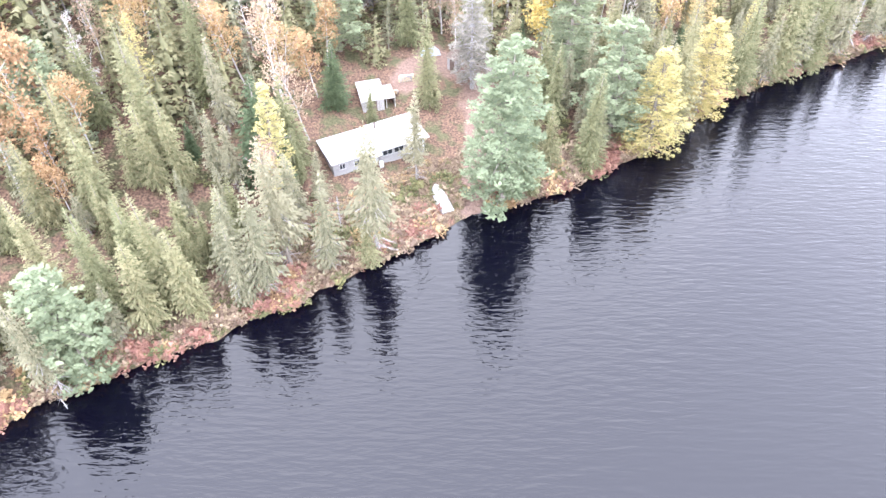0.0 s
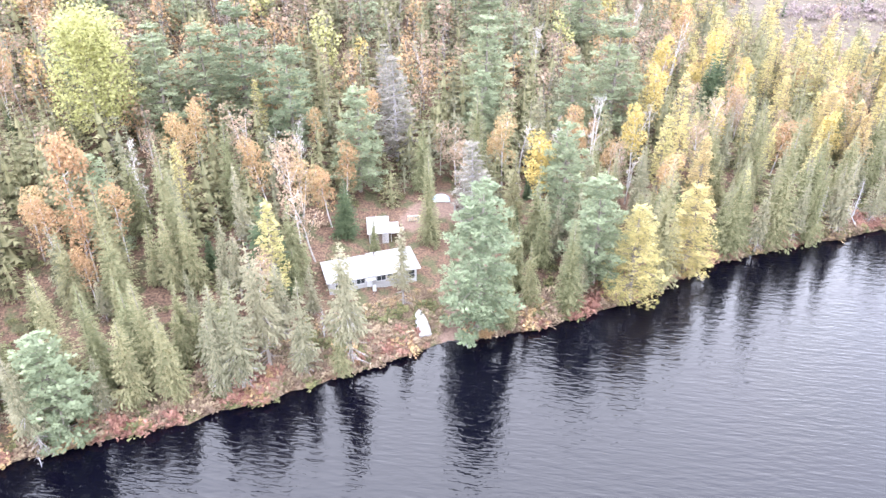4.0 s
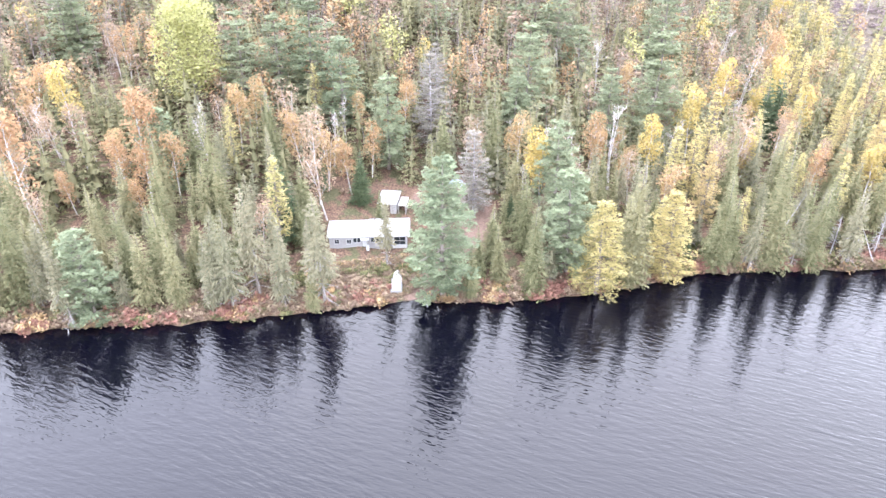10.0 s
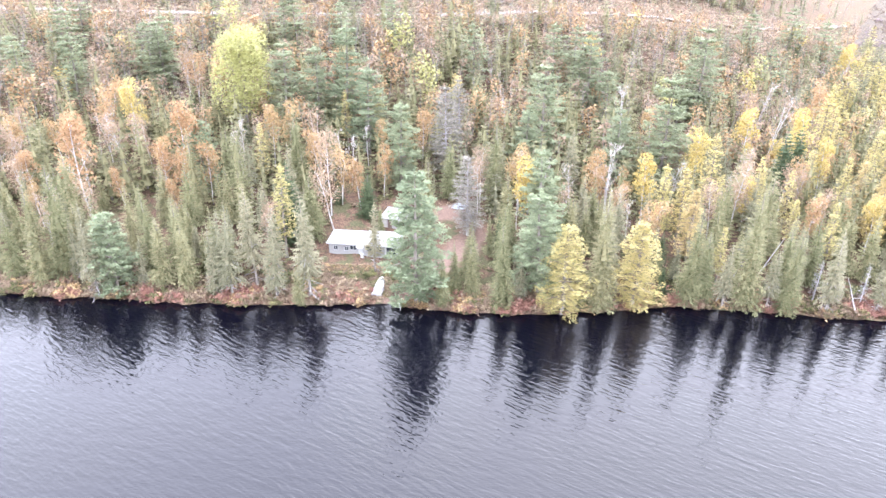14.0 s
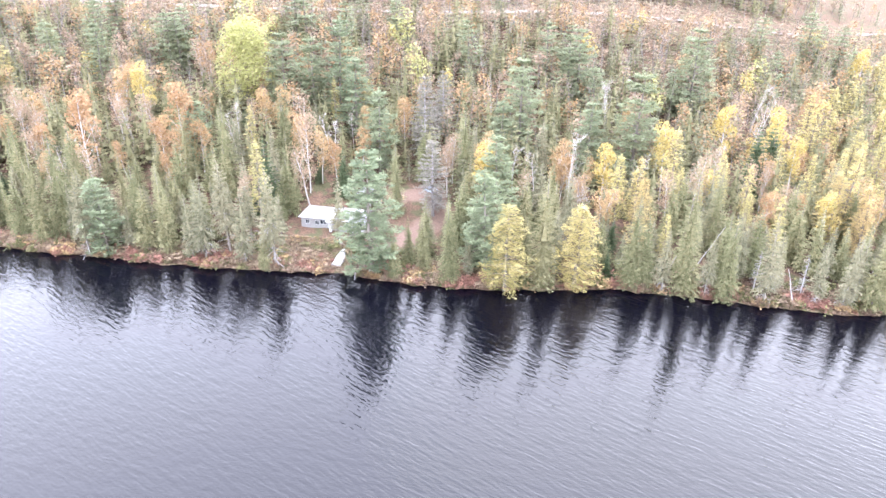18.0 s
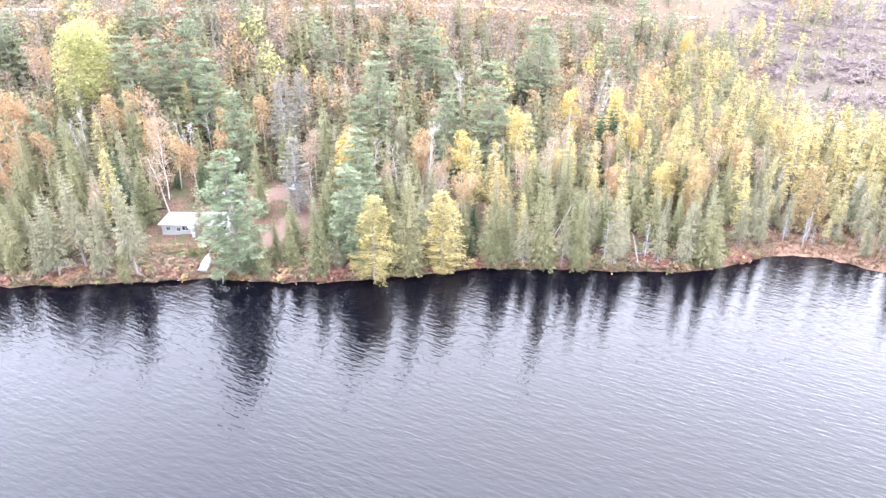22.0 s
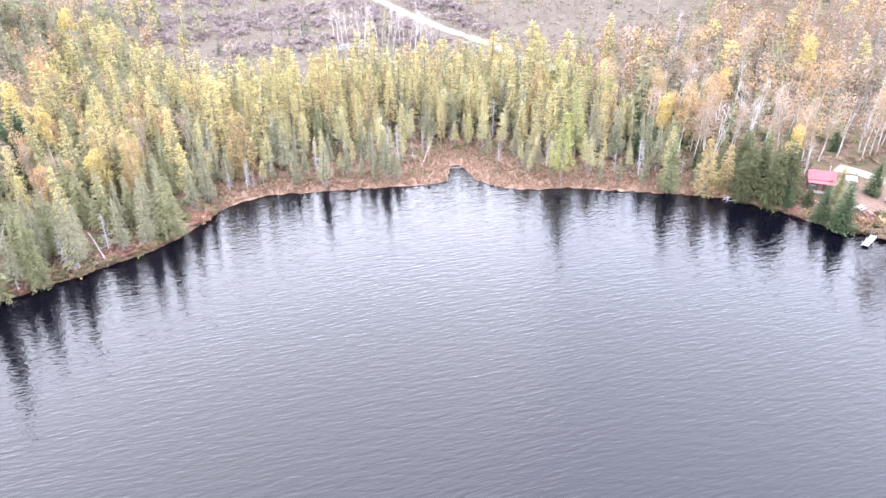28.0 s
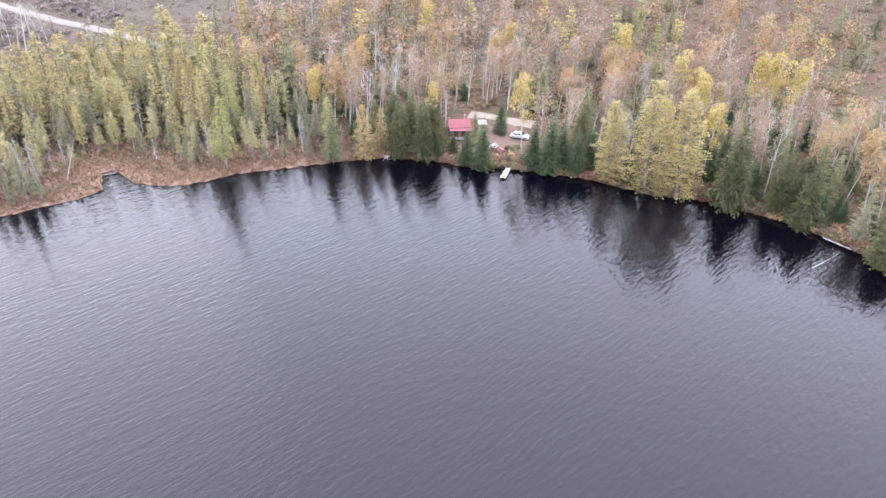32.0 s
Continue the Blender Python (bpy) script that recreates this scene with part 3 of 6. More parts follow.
# kind: list of variants, each with the height it was built at
STOCK = {
    "spruce": [(conifer(100 + i, SPRUCE_LEAF, 12, 1.8 + 0.17 * (i % 3), 0.05 + 0.03 * (i % 2), 21, 19, 0.82 + 0.07 * (i % 3), 0.45, 0.3, ragged=0.3, spray=0.85), 12) for i in range(6)],
    "tan_spruce": [(conifer(140 + i, TAN_LEAF, 12, 1.7, 0.13 + 0.05 * i, 20, 16, 0.75, 0.5, 0.3, 0.4, 0.4, 0.9, spray=0.8), 12) for i in range(4)],
    "big_spruce": [(conifer(120 + i, SPRUCE_LEAF, 18, 2.6, 0.03, 34, 20, 0.8, 0.3, 0.36, sprays=3, spray=0.62), 18) for i in range(3)],
    "big_larch": [(pine(290 + i, BIG_LARCH_LEAF, 20, 4.9, 0.04, 20, 1.9, 0.24, blades=5, loose=0.55), 20) for i in range(3)],
    "fir": [(conifer(170 + i, FIR_LEAF, 10, 2.0, 0.03, 18, 17, 0.9, 0.25, 0.36, 0.15, 0.15), 10) for i in range(3)],
    "cedar": [(conifer(190 + i, CEDAR_LEAF, 9, 2.3, 0.02, 22, 20, 0.62, 0.5, 0.34, 0.2, 0.3, spray=0.85, shade_core=0.6), 9) for i in range(3)],
    "larch": [(pine(210 + i, LARCH_LEAF, 14, 2.25, 0.24, 16, 0.75, 0.28, blades=5, loose=0.3, power=0.95), 14) for i in range(5)],
    "lime_larch": [(pine(220 + i, LIME_LARCH_LEAF, 14, 2.8, 0.2, 17, 1.0, 0.25, blades=5, loose=0.3, power=0.95), 14) for i in range(3)],
    "gold_larch": [(pine(230 + i, GOLD_LEAF, 13, 3.0, 0.1, 16, 1.3, 0.245, blades=5, loose=0.3, power=0.95), 13) for i in range(3)],
    "pale_larch": [(pine(250 + i, PALE_LEAF, 13, 3.1, 0.05, 17, 1.3, 0.25, blades=5, loose=0.3, power=0.95), 13) for i in range(3)],
    "thin_larch": [(conifer(270 + i, PALE_LEAF, 12, 1.6, 0.36, 20, 13, 0.5, 0.4, 0.36, 0.2, 0.5, 1.2, spray=0.75, sprays=3, shade_core=0.2), 12) for i in range(4)],
    "pine": [(pine(300 + i, PINE_LEAF, 20, 5.4 + 0.4 * i, 0.1, 13, 1.5, 0.4, loose=0.24), 20) for i in range(4)],
    "grey_pine": [(pine(320 + i, GREY_LEAF, 18, 4.4, 0.1, 17, 1.2, 0.3, DEAD_WOOD), 18) for i in range(2)],
    "young_pine": [(pine(330 + i, PINE_LEAF, 9, 2.8, 0.06, 12, 1.1, 0.33), 9) for i in range(2)],
    "orange_birch": [(broadleaf(400 + i, ORANGE_LEAF, BIRCH_BARK, 13, 2.9 + 0.2 * (i % 2), 1500, 1 + i % 2, 0.38, 0.16, 20), 13) for i in range(5)],
    "peach_birch": [(broadleaf(430 + i, PEACH_LEAF, BIRCH_BARK, 14, 2.9, 1050, 1 + i % 2, 0.38, 0.15, 50), 14) for i in range(5)],
    "aspen": [(broadleaf(460 + i, YELLOW_LEAF, BIRCH_BARK, 14, 2.7, 1600, 1 + i % 2, 0.4, 0.17, 20), 14) for i in range(3)],
    "lime_tree": [(broadleaf(480 + i, LIME_LEAF, BARK, 15, 4.6, 11000, 2, 0.2, 0.14, 30, 0.3, 34), 15) for i in range(2)],
    "bare_birch": [(broadleaf(500 + i, PEACH_LEAF, BIRCH_BARK, 13, 2.6, 60, 1 + i % 3, 0.35, 0.14, 190), 13) for i in range(5)],
    "snag": [(snag(530 + i, 10, 1.7), 10) for i in range(4)],
}
LABELS = {
    "big_spruce": "tall full spruce with boughs down to the bank", "big_larch": "huge spreading olive-gold larch at the water's edge",
    "spruce": "green spruce with a narrow pointed crown", "tan_spruce": "thin olive spruce with dead grey lower branches", "fir": "dense dark green balsam fir",
    "cedar": "broad dense olive-green cedar by the water", "larch": "yellow larch in autumn colour", "lime_larch": "lime-green larch just turning yellow", "gold_larch": "golden autumn larch with a full crown",
    "pale_larch": "pale yellow-green larch drooping over the shore", "thin_larch": "thin pale larch with a bare lower stem", "pine": "tall blue-green white pine with tiered limbs",
    "young_pine": "bushy light green young pine", "orange_birch": "birch with orange autumn leaves and a white stem", "peach_birch": "birch with faded peach leaves and pale stems",
    "aspen": "bright yellow aspen on a pale stem", "lime_tree": "round-crowned tree with lime-yellow leaves", "bare_birch": "nearly leafless birch with pale branches",
    "grey_pine": "dying pine with silver-grey brittle twigs",
    "snag": "dead bleached conifer with bare grey branches",
}
PLAIN = {"big_spruce": "spruce", "big_larch": "larch", "tan_spruce": "spruce", "gold_larch": "larch", "lime_larch": "larch", "pale_larch": "larch", "thin_larch": "larch", "young_pine": "pine", "grey_pine": "dead_tree", "orange_birch": "birch", "peach_birch": "birch",
         "lime_tree": "broadleaf_tree", "bare_birch": "birch", "snag": "dead_tree"}
PARTS = {"lime_larch": "limbwork", "big_larch": "limbwork", "pale_larch": "limbwork", "gold_larch": "limbwork", "larch": "limbwork", "pine": "limbwork", "young_pine": "limbwork", "grey_pine": "limbwork"}
rng = random.Random(5)


def plant(kind, x, y, height, wide=1.0, lean=0.0, label=""):
    """One tree as a thing: an empty at its foot, the trunk and the crown under it."""
    if kind == "spruce" and height > 15.2:
        kind = "big_spruce"
    (trunk, crown, extra), built = STOCK[kind][rng.randrange(len(STOCK[kind]))]
    k = height / built
    tip = lean * (3.5 if "birch" in kind else 1)
    root = new(PLAIN.get(kind, kind))
    root.empty_display_size = 0.3
    root.matrix_world = pose(x, y, z_at(x, y) - 0.05, tip * rng.uniform(-1, 1), tip * rng.uniform(-1, 1), rng.uniform(0, 360)) @ Matrix.Diagonal((k * wide, k * wide, k, 1))
    for name, me in (("trunk", trunk), ("bare_crown" if kind == "snag" else "crown", crown), (PARTS.get(kind, "dead_skirt"), extra)):
        if me:
            ob = new(name, me)
            ob.parent = root
            if name not in ("trunk", "crown"):
                tagged(ob, "many thin dead grey branches" if me.materials[0] == DEAD_WOOD else "many thin brown limbs", kind="stuff")
    return tagged(root, label or LABELS[kind], "tree", "trees of the shore woods")


PLANTED = []
# stands of trees: x, y, height, width of the crown
ASPEN_WEST = [(-68.9, 70.7, 16.6, 1.0)]
ASPEN_POINT = [(14.4, 93.0, 16.5, 1.0), (29.5, 109.5, 15.0, 1.0), (38.3, 148.0, 16.2, 1.0), (49.9, 150.8, 17.7, 1.0), (47.0, 240.0, 17.4, 1.0), (34.3, 126.7, 16.9, 1.0), (54.9, 144.1, 13.7, 1.0)]
ASPEN_EAST = [(254.9, 81.0, 16.8, 1.0), (258.2, 46.2, 16.9, 1.0), (257.6, 41.7, 16.8, 1.0), (257.8, 36.1, 16.8, 1.0), (209.7, 76.0, 16.8, 1.0), (246.1, 58.8, 16.8, 1.0), (237.5, 50.3, 16.8, 1.0), (241.0, 138.9, 16.8, 1.0)]
BARE_BIRCH_WEST = [(-10.6, 127.4, 10.3, 1.0)]
BARE_BIRCH_POINT = [(23.1, 108.6, 15.3, 1.0), (41.6, 159.2, 17.4, 1.0), (59.7, 256.9, 7.8, 1.0), (34.1, 184.4, 12.5, 1.0), (10.8, 145.2, 14.4, 1.0)]
BARE_BIRCH_BOG = [(135.3, 270.8, 13.5, 1.0), (135.9, 263.0, 13.4, 1.0), (136.5, 255.5, 13.6, 1.0), (137.0, 248.3, 14.0, 1.0), (143.0, 266.0, 9.5, 1.0), (143.4, 258.3, 14.5, 1.0), (143.8, 250.9, 14.6, 1.0), (144.1, 243.8, 14.7, 1.0), (150.6, 261.2, 10.3, 1.0), (150.8, 253.6, 10.8, 1.0), (151.1, 246.3, 15.6, 1.0), (151.3, 239.3, 15.7, 1.0), (158.2, 256.3, 11.5, 1.0), (158.3, 248.8, 11.6, 1.0), (158.4, 241.7, 11.8, 1.0), (158.5, 234.8, 16.6, 1.0), (165.9, 251.5, 12.6, 1.0), (165.8, 244.1, 12.6, 1.0), (165.7, 237.0, 13.0, 1.0)]
BARE_BIRCH_EAST = [(236.0, 109.8, 14.4, 1.0), (219.3, 101.2, 14.3, 1.0), (208.0, 111.1, 14.3, 1.0), (247.5, 88.7, 14.3, 1.0), (271.9, 58.8, 14.4, 1.0), (225.8, 27.6, 14.3, 1.0), (212.8, 178.8, 14.3, 1.0), (193.8, 110.3, 14.2, 1.0), (233.2, 185.5, 14.3, 1.0), (213.7, 130.7, 14.3, 1.0)]
BIG_LARCH_POINT = [(37.0, 87.4, 14.8, 1.4), (28.3, 79.0, 15.3, 1.4)]
BIG_LARCH_EAST = [(212.7, 55.0, 16.7, 1.15), (213.9, 47.1, 22.2, 1.15), (215.8, 40.9, 21.6, 1.15)]
CEDAR_EAST = [(193.2, 90.2, 12.3, 1.0), (190.0, 94.5, 13.0, 1.0), (219.4, 31.4, 16.3, 1.0), (223.4, 23.8, 12.3, 1.0), (221.0, 18.2, 12.0, 1.0), (196.1, 90.5, 12.9, 1.0), (195.0, 96.3, 11.3, 1.0), (195.7, 103.1, 10.0, 1.0), (198.6, 86.3, 4.5, 1.1), (216.5, 3.1, 9.7, 1.3)]
FIR_WEST = [(-21.9, 68.4, 15.7, 1.15), (-15.0, 82.2, 10.0, 1.15)]
FIR_POINT = [(47.9, 143.2, 15.6, 1.15), (49.8, 146.5, 16.4, 1.15)]
FIR_BOG = [(180.2, 120.0, 8.8, 1.15), (184.9, 120.7, 8.7, 1.15)]
FIR_EAST = [(206.9, 66.0, 13.4, 1.15), (210.1, 61.2, 9.7, 1.15), (206.0, 69.9, 11.2, 1.15), (198.1, 77.2, 11.9, 1.15), (210.2, 65.0, 11.1, 1.15), (225.0, 29.7, 8.6, 1.15), (224.6, 38.8, 9.0, 1.15), (213.8, 60.5, 10.0, 1.15), (197.2, 81.2, 8.7, 1.15), (265.0, 51.0, 8.7, 1.15), (212.2, 84.4, 8.7, 1.15)]
GOLD_LARCH_POINT = [(40.3, 104.2, 13.9, 1.0), (66.4, 127.5, 14.9, 1.0), (72.6, 123.9, 12.8, 1.0), (62.4, 141.8, 12.0, 1.0), (72.0, 126.4, 14.4, 1.0)]
GOLD_LARCH_BOG = [(183.1, 98.2, 13.5, 1.0), (91.5, 136.3, 14.3, 1.0), (94.1, 137.3, 14.4, 1.0)]
GOLD_LARCH_EAST = [(187.7, 98.2, 10.8, 1.0)]
GREY_PINE_WEST = [(-14.9, 114.7, 15.3, 1.0), (-11.4, 103.9, 18.7, 1.0)]
GREY_PINE_POINT = [(4.0, 88.5, 15.6, 1.0)]
LARCH_WEST = [(-20.0, 65.1, 17.6, 0.95)]
LARCH_POINT = [(37.1, 108.1, 15.9, 0.95), (34.2, 106.4, 16.3, 0.95), (53.3, 162.9, 16.8, 0.95), (38.6, 120.9, 17.7, 0.95), (67.6, 130.5, 18.9, 0.95), (51.3, 164.0, 19.2, 0.95), (62.5, 158.3, 13.7, 0.95), (75.2, 159.9, 16.3, 0.95), (69.8, 191.9, 16.4, 0.95), (79.7, 137.1, 16.3, 0.95), (69.2, 151.0, 16.3, 0.95)]
LARCH_BOG = [(85.2, 189.1, 16.4, 0.95), (99.1, 168.9, 16.4, 0.95), (112.2, 159.6, 16.3, 0.95), (125.1, 168.1, 16.4, 0.95), (134.7, 191.8, 16.4, 0.95), (146.0, 183.3, 16.3, 0.95), (146.7, 156.3, 16.4, 0.95), (159.0, 156.8, 16.3, 0.95), (91.3, 164.4, 16.3, 0.95), (102.1, 147.6, 14.9, 0.95), (107.8, 151.2, 16.1, 0.95), (118.4, 158.7, 16.3, 0.95), (130.2, 154.3, 16.0, 0.95), (130.0, 141.9, 11.8, 0.95), (140.9, 151.4, 14.1, 0.95), (149.5, 148.7, 14.2, 0.95), (150.7, 141.5, 12.0, 0.95), (159.3, 145.8, 15.5, 0.95), (156.9, 132.4, 12.8, 0.95)]
LIME_LARCH_BOG = [(178.2, 157.6, 15.9, 0.95), (185.1, 155.2, 15.8, 0.95), (181.1, 136.0, 15.9, 0.95), (158.0, 113.7, 15.9, 0.95), (167.3, 125.9, 15.9, 0.95)]
LIME_LARCH_EAST = [(264.8, 76.7, 15.8, 0.95), (277.4, 89.7, 15.9, 0.95)]
LIME_TREE_WEST = [(-57.0, 90.4, 21.0, 1.35)]
ORANGE_BIRCH_WEST = [(-40.1, 87.1, 12.3, 1.0), (-48.2, 66.8, 18.9, 1.0), (-57.6, 51.0, 20.6, 1.0), (-76.5, 69.3, 15.3, 1.0), (-53.9, 65.5, 11.1, 1.0), (-41.2, 83.5, 13.2, 1.0), (-76.7, 93.3, 11.4, 1.0)]
ORANGE_BIRCH_POINT = [(7.6, 101.7, 13.6, 1.0), (46.3, 183.7, 15.0, 1.0), (19.5, 142.1, 11.9, 1.0)]
ORANGE_BIRCH_EAST = [(263.0, 60.4, 15.9, 1.0), (227.7, 118.4, 15.8, 1.0), (229.9, 100.7, 15.8, 1.0), (283.7, 55.2, 15.9, 1.0), (284.9, 50.3, 15.7, 1.0), (287.9, 68.9, 15.8, 1.0), (189.9, 117.8, 15.9, 1.0)]
PEACH_BIRCH_WEST = [(-30.6, 86.8, 14.5, 1.0), (-21.1, 78.6, 16.3, 1.0), (-71.4, 165.5, 4.0, 1.0), (-79.4, 93.1, 12.0, 1.0)]
PEACH_BIRCH_POINT = [(43.7, 119.3, 14.8, 1.0)]
PEACH_BIRCH_EAST = [(239.6, 94.3, 15.8, 1.0), (209.7, 108.6, 15.8, 1.0), (206.2, 99.6, 15.9, 1.0), (214.6, 101.5, 15.9, 1.0), (224.5, 92.5, 15.9, 1.0), (237.8, 87.0, 15.9, 1.0), (254.3, 90.5, 15.8, 1.0), (209.0, 70.7, 15.7, 1.0), (212.9, 67.4, 15.8, 1.0), (259.4, 123.6, 15.8, 1.0), (225.2, 165.7, 15.8, 1.0), (237.5, 158.0, 15.9, 1.0)]
PINE_WEST = [(-88.7, 93.1, 17.4, 1.0), (-38.0, 103.2, 24.1, 1.0), (-28.5, 99.5, 19.3, 1.0), (-15.5, 93.6, 18.8, 1.0), (-48.6, 95.1, 20.7, 1.0), (-42.6, 99.5, 19.9, 1.0)]
PINE_POINT = [(7.3, 67.8, 23.6, 1.05), (23.0, 80.6, 19.1, 1.0), (18.0, 90.5, 20.3, 1.0), (2.5, 120.3, 22.7, 1.0), (0.0, 150.0, 21.5, 1.0), (26.6, 128.0, 25.2, 1.0), (21.0, 172.0, 25.0, 1.0)]
SNAG_POINT = [(68.1, 108.4, 8.0, 1.0)]
SNAG_BOG = [(175.6, 111.2, 9.3, 1.0)]
SPRUCE_WEST = [(-41.1, 49.0, 15.5, 1.05), (-32.9, 52.4, 13.5, 1.05), (-50.1, 36.4, 19.6, 1.05), (-48.4, 39.8, 21.1, 1.05), (-35.7, 48.7, 16.0, 1.05), (-29.8, 50.6, 15.9, 1.05), (-9.0, 57.0, 8.5, 1.05), (-27.2, 49.2, 13.1, 1.05), (-35.0, 68.7, 19.6, 1.05), (-41.5, 63.8, 17.6, 1.05), (-43.2, 73.3, 13.5, 1.05), (-2.2, 84.8, 15.7, 1.05), (-5.5, 96.5, 13.6, 1.05), (-89.4, 75.3, 16.3, 1.05), (-10.1, 79.9, 6.3, 1.05), (-48.4, 55.8, 9.3, 1.05), (-34.6, 65.3, 12.1, 1.05), (-37.0, 65.3, 10.5, 1.05), (-31.6, 81.2, 16.4, 1.05), (-52.8, 46.2, 19.6, 1.05), (-55.1, 34.9, 12.7, 1.0)]
SPRUCE_POINT = [(11.1, 69.4, 9.1, 1.05), (13.7, 74.5, 10.5, 1.05), (46.1, 95.2, 13.3, 1.05), (49.1, 102.5, 8.0, 1.05), (51.1, 111.9, 17.0, 1.05), (59.9, 108.0, 13.2, 1.05), (78.2, 112.5, 14.8, 1.05), (32.4, 83.9, 21.0, 1.05), (44.3, 93.5, 17.2, 1.05), (52.3, 97.9, 22.2, 1.05), (14.9, 82.6, 12.8, 1.05), (19.2, 75.2, 15.5, 1.05), (3.6, 99.2, 19.0, 1.05), (44.3, 106.5, 10.1, 1.05), (58.1, 100.0, 15.5, 1.05)]
SPRUCE_BOG = [(177.1, 102.1, 15.2, 1.05)]
SPRUCE_EAST = [(265.3, 96.7, 16.3, 1.05), (270.2, 86.8, 16.2, 1.05), (282.9, 82.1, 16.3, 1.05), (200.8, 80.2, 9.0, 1.6), (204.2, 85.0, 8.0, 1.5)]
TAN_SPRUCE_WEST = [(-45.3, 40.3, 11.4, 1.0), (-23.3, 53.0, 14.4, 1.0), (-38.4, 39.4, 14.3, 1.0), (-20.0, 52.2, 16.6, 1.0), (-22.0, 51.0, 12.9, 1.0), (-46.5, 43.4, 12.7, 1.0), (-18.0, 56.2, 18.3, 1.0), (-13.4, 56.2, 14.5, 1.0), (-8.1, 58.8, 19.2, 1.0), (-28.1, 75.3, 13.5, 1.0), (-37.2, 73.2, 12.3, 1.0), (-25.5, 66.1, 10.8, 1.0), (-28.0, 67.6, 10.5, 1.0), (-3.7, 70.3, 13.6, 0.8), (-17.4, 60.7, 12.5, 1.1)]
TAN_SPRUCE_POINT = [(55.5, 98.7, 11.2, 1.0), (58.1, 105.9, 11.1, 1.0), (64.2, 107.2, 11.0, 1.0), (70.6, 107.8, 10.6, 1.0), (74.6, 109.5, 13.8, 1.0), (49.3, 95.6, 11.6, 1.0), (63.9, 103.2, 14.8, 1.0), (1.4, 104.9, 11.8, 1.0), (15.3, 137.3, 10.3, 1.0), (49.9, 113.6, 14.5, 1.0), (56.8, 115.3, 7.9, 1.0), (29.9, 96.9, 14.1, 1.0), (21.8, 99.3, 13.3, 1.0), (12.5, 114.0, 13.9, 1.0), (47.2, 119.5, 13.2, 1.0)]
TAN_SPRUCE_BOG = [(167.3, 146.7, 13.3, 1.0), (108.3, 185.2, 13.3, 1.0), (184.4, 132.0, 13.3, 1.0), (85.5, 125.3, 13.2, 1.0), (83.2, 142.7, 13.4, 1.0), (109.1, 125.3, 11.4, 1.0)]
TAN_SPRUCE_EAST = [(221.4, 8.7, 13.1, 1.2), (214.4, 70.8, 11.0, 1.5)]
YOUNG_PINE_WEST = [(-37.0, 42.2, 14.5, 1.0), (-46.5, 69.8, 15.1, 1.0)]
for kind, rows in (("aspen", ASPEN_WEST), ("aspen", ASPEN_POINT), ("aspen", ASPEN_EAST), ("bare_birch", BARE_BIRCH_WEST), ("bare_birch", BARE_BIRCH_POINT), ("bare_birch", BARE_BIRCH_BOG), ("bare_birch", BARE_BIRCH_EAST), ("big_larch", BIG_LARCH_POINT), ("big_larch", BIG_LARCH_EAST), ("cedar", CEDAR_EAST), ("fir", FIR_WEST), ("fir", FIR_POINT), ("fir", FIR_BOG), ("fir", FIR_EAST), ("gold_larch", GOLD_LARCH_POINT), ("gold_larch", GOLD_LARCH_BOG), ("gold_larch", GOLD_LARCH_EAST), ("grey_pine", GREY_PINE_WEST), ("grey_pine", GREY_PINE_POINT), ("larch", LARCH_WEST), ("larch", LARCH_POINT), ("larch", LARCH_BOG), ("lime_larch", LIME_LARCH_BOG), ("lime_larch", LIME_LARCH_EAST), ("lime_tree", LIME_TREE_WEST), ("orange_birch", ORANGE_BIRCH_WEST), ("orange_birch", ORANGE_BIRCH_POINT), ("orange_birch", ORANGE_BIRCH_EAST), ("peach_birch", PEACH_BIRCH_WEST), ("peach_birch", PEACH_BIRCH_POINT), ("peach_birch", PEACH_BIRCH_EAST), ("pine", PINE_WEST), ("pine", PINE_POINT), ("snag", SNAG_POINT), ("snag", SNAG_BOG), ("spruce", SPRUCE_WEST), ("spruce", SPRUCE_POINT), ("spruce", SPRUCE_BOG), ("spruce", SPRUCE_EAST), ("tan_spruce", TAN_SPRUCE_WEST), ("tan_spruce", TAN_SPRUCE_POINT), ("tan_spruce", TAN_SPRUCE_BOG), ("tan_spruce", TAN_SPRUCE_EAST), ("young_pine", YOUNG_PINE_WEST)):
    for x, y, height, wide in rows:
        plant(kind, x, y, height, wide, 2.0)
        PLANTED.append((x, y))


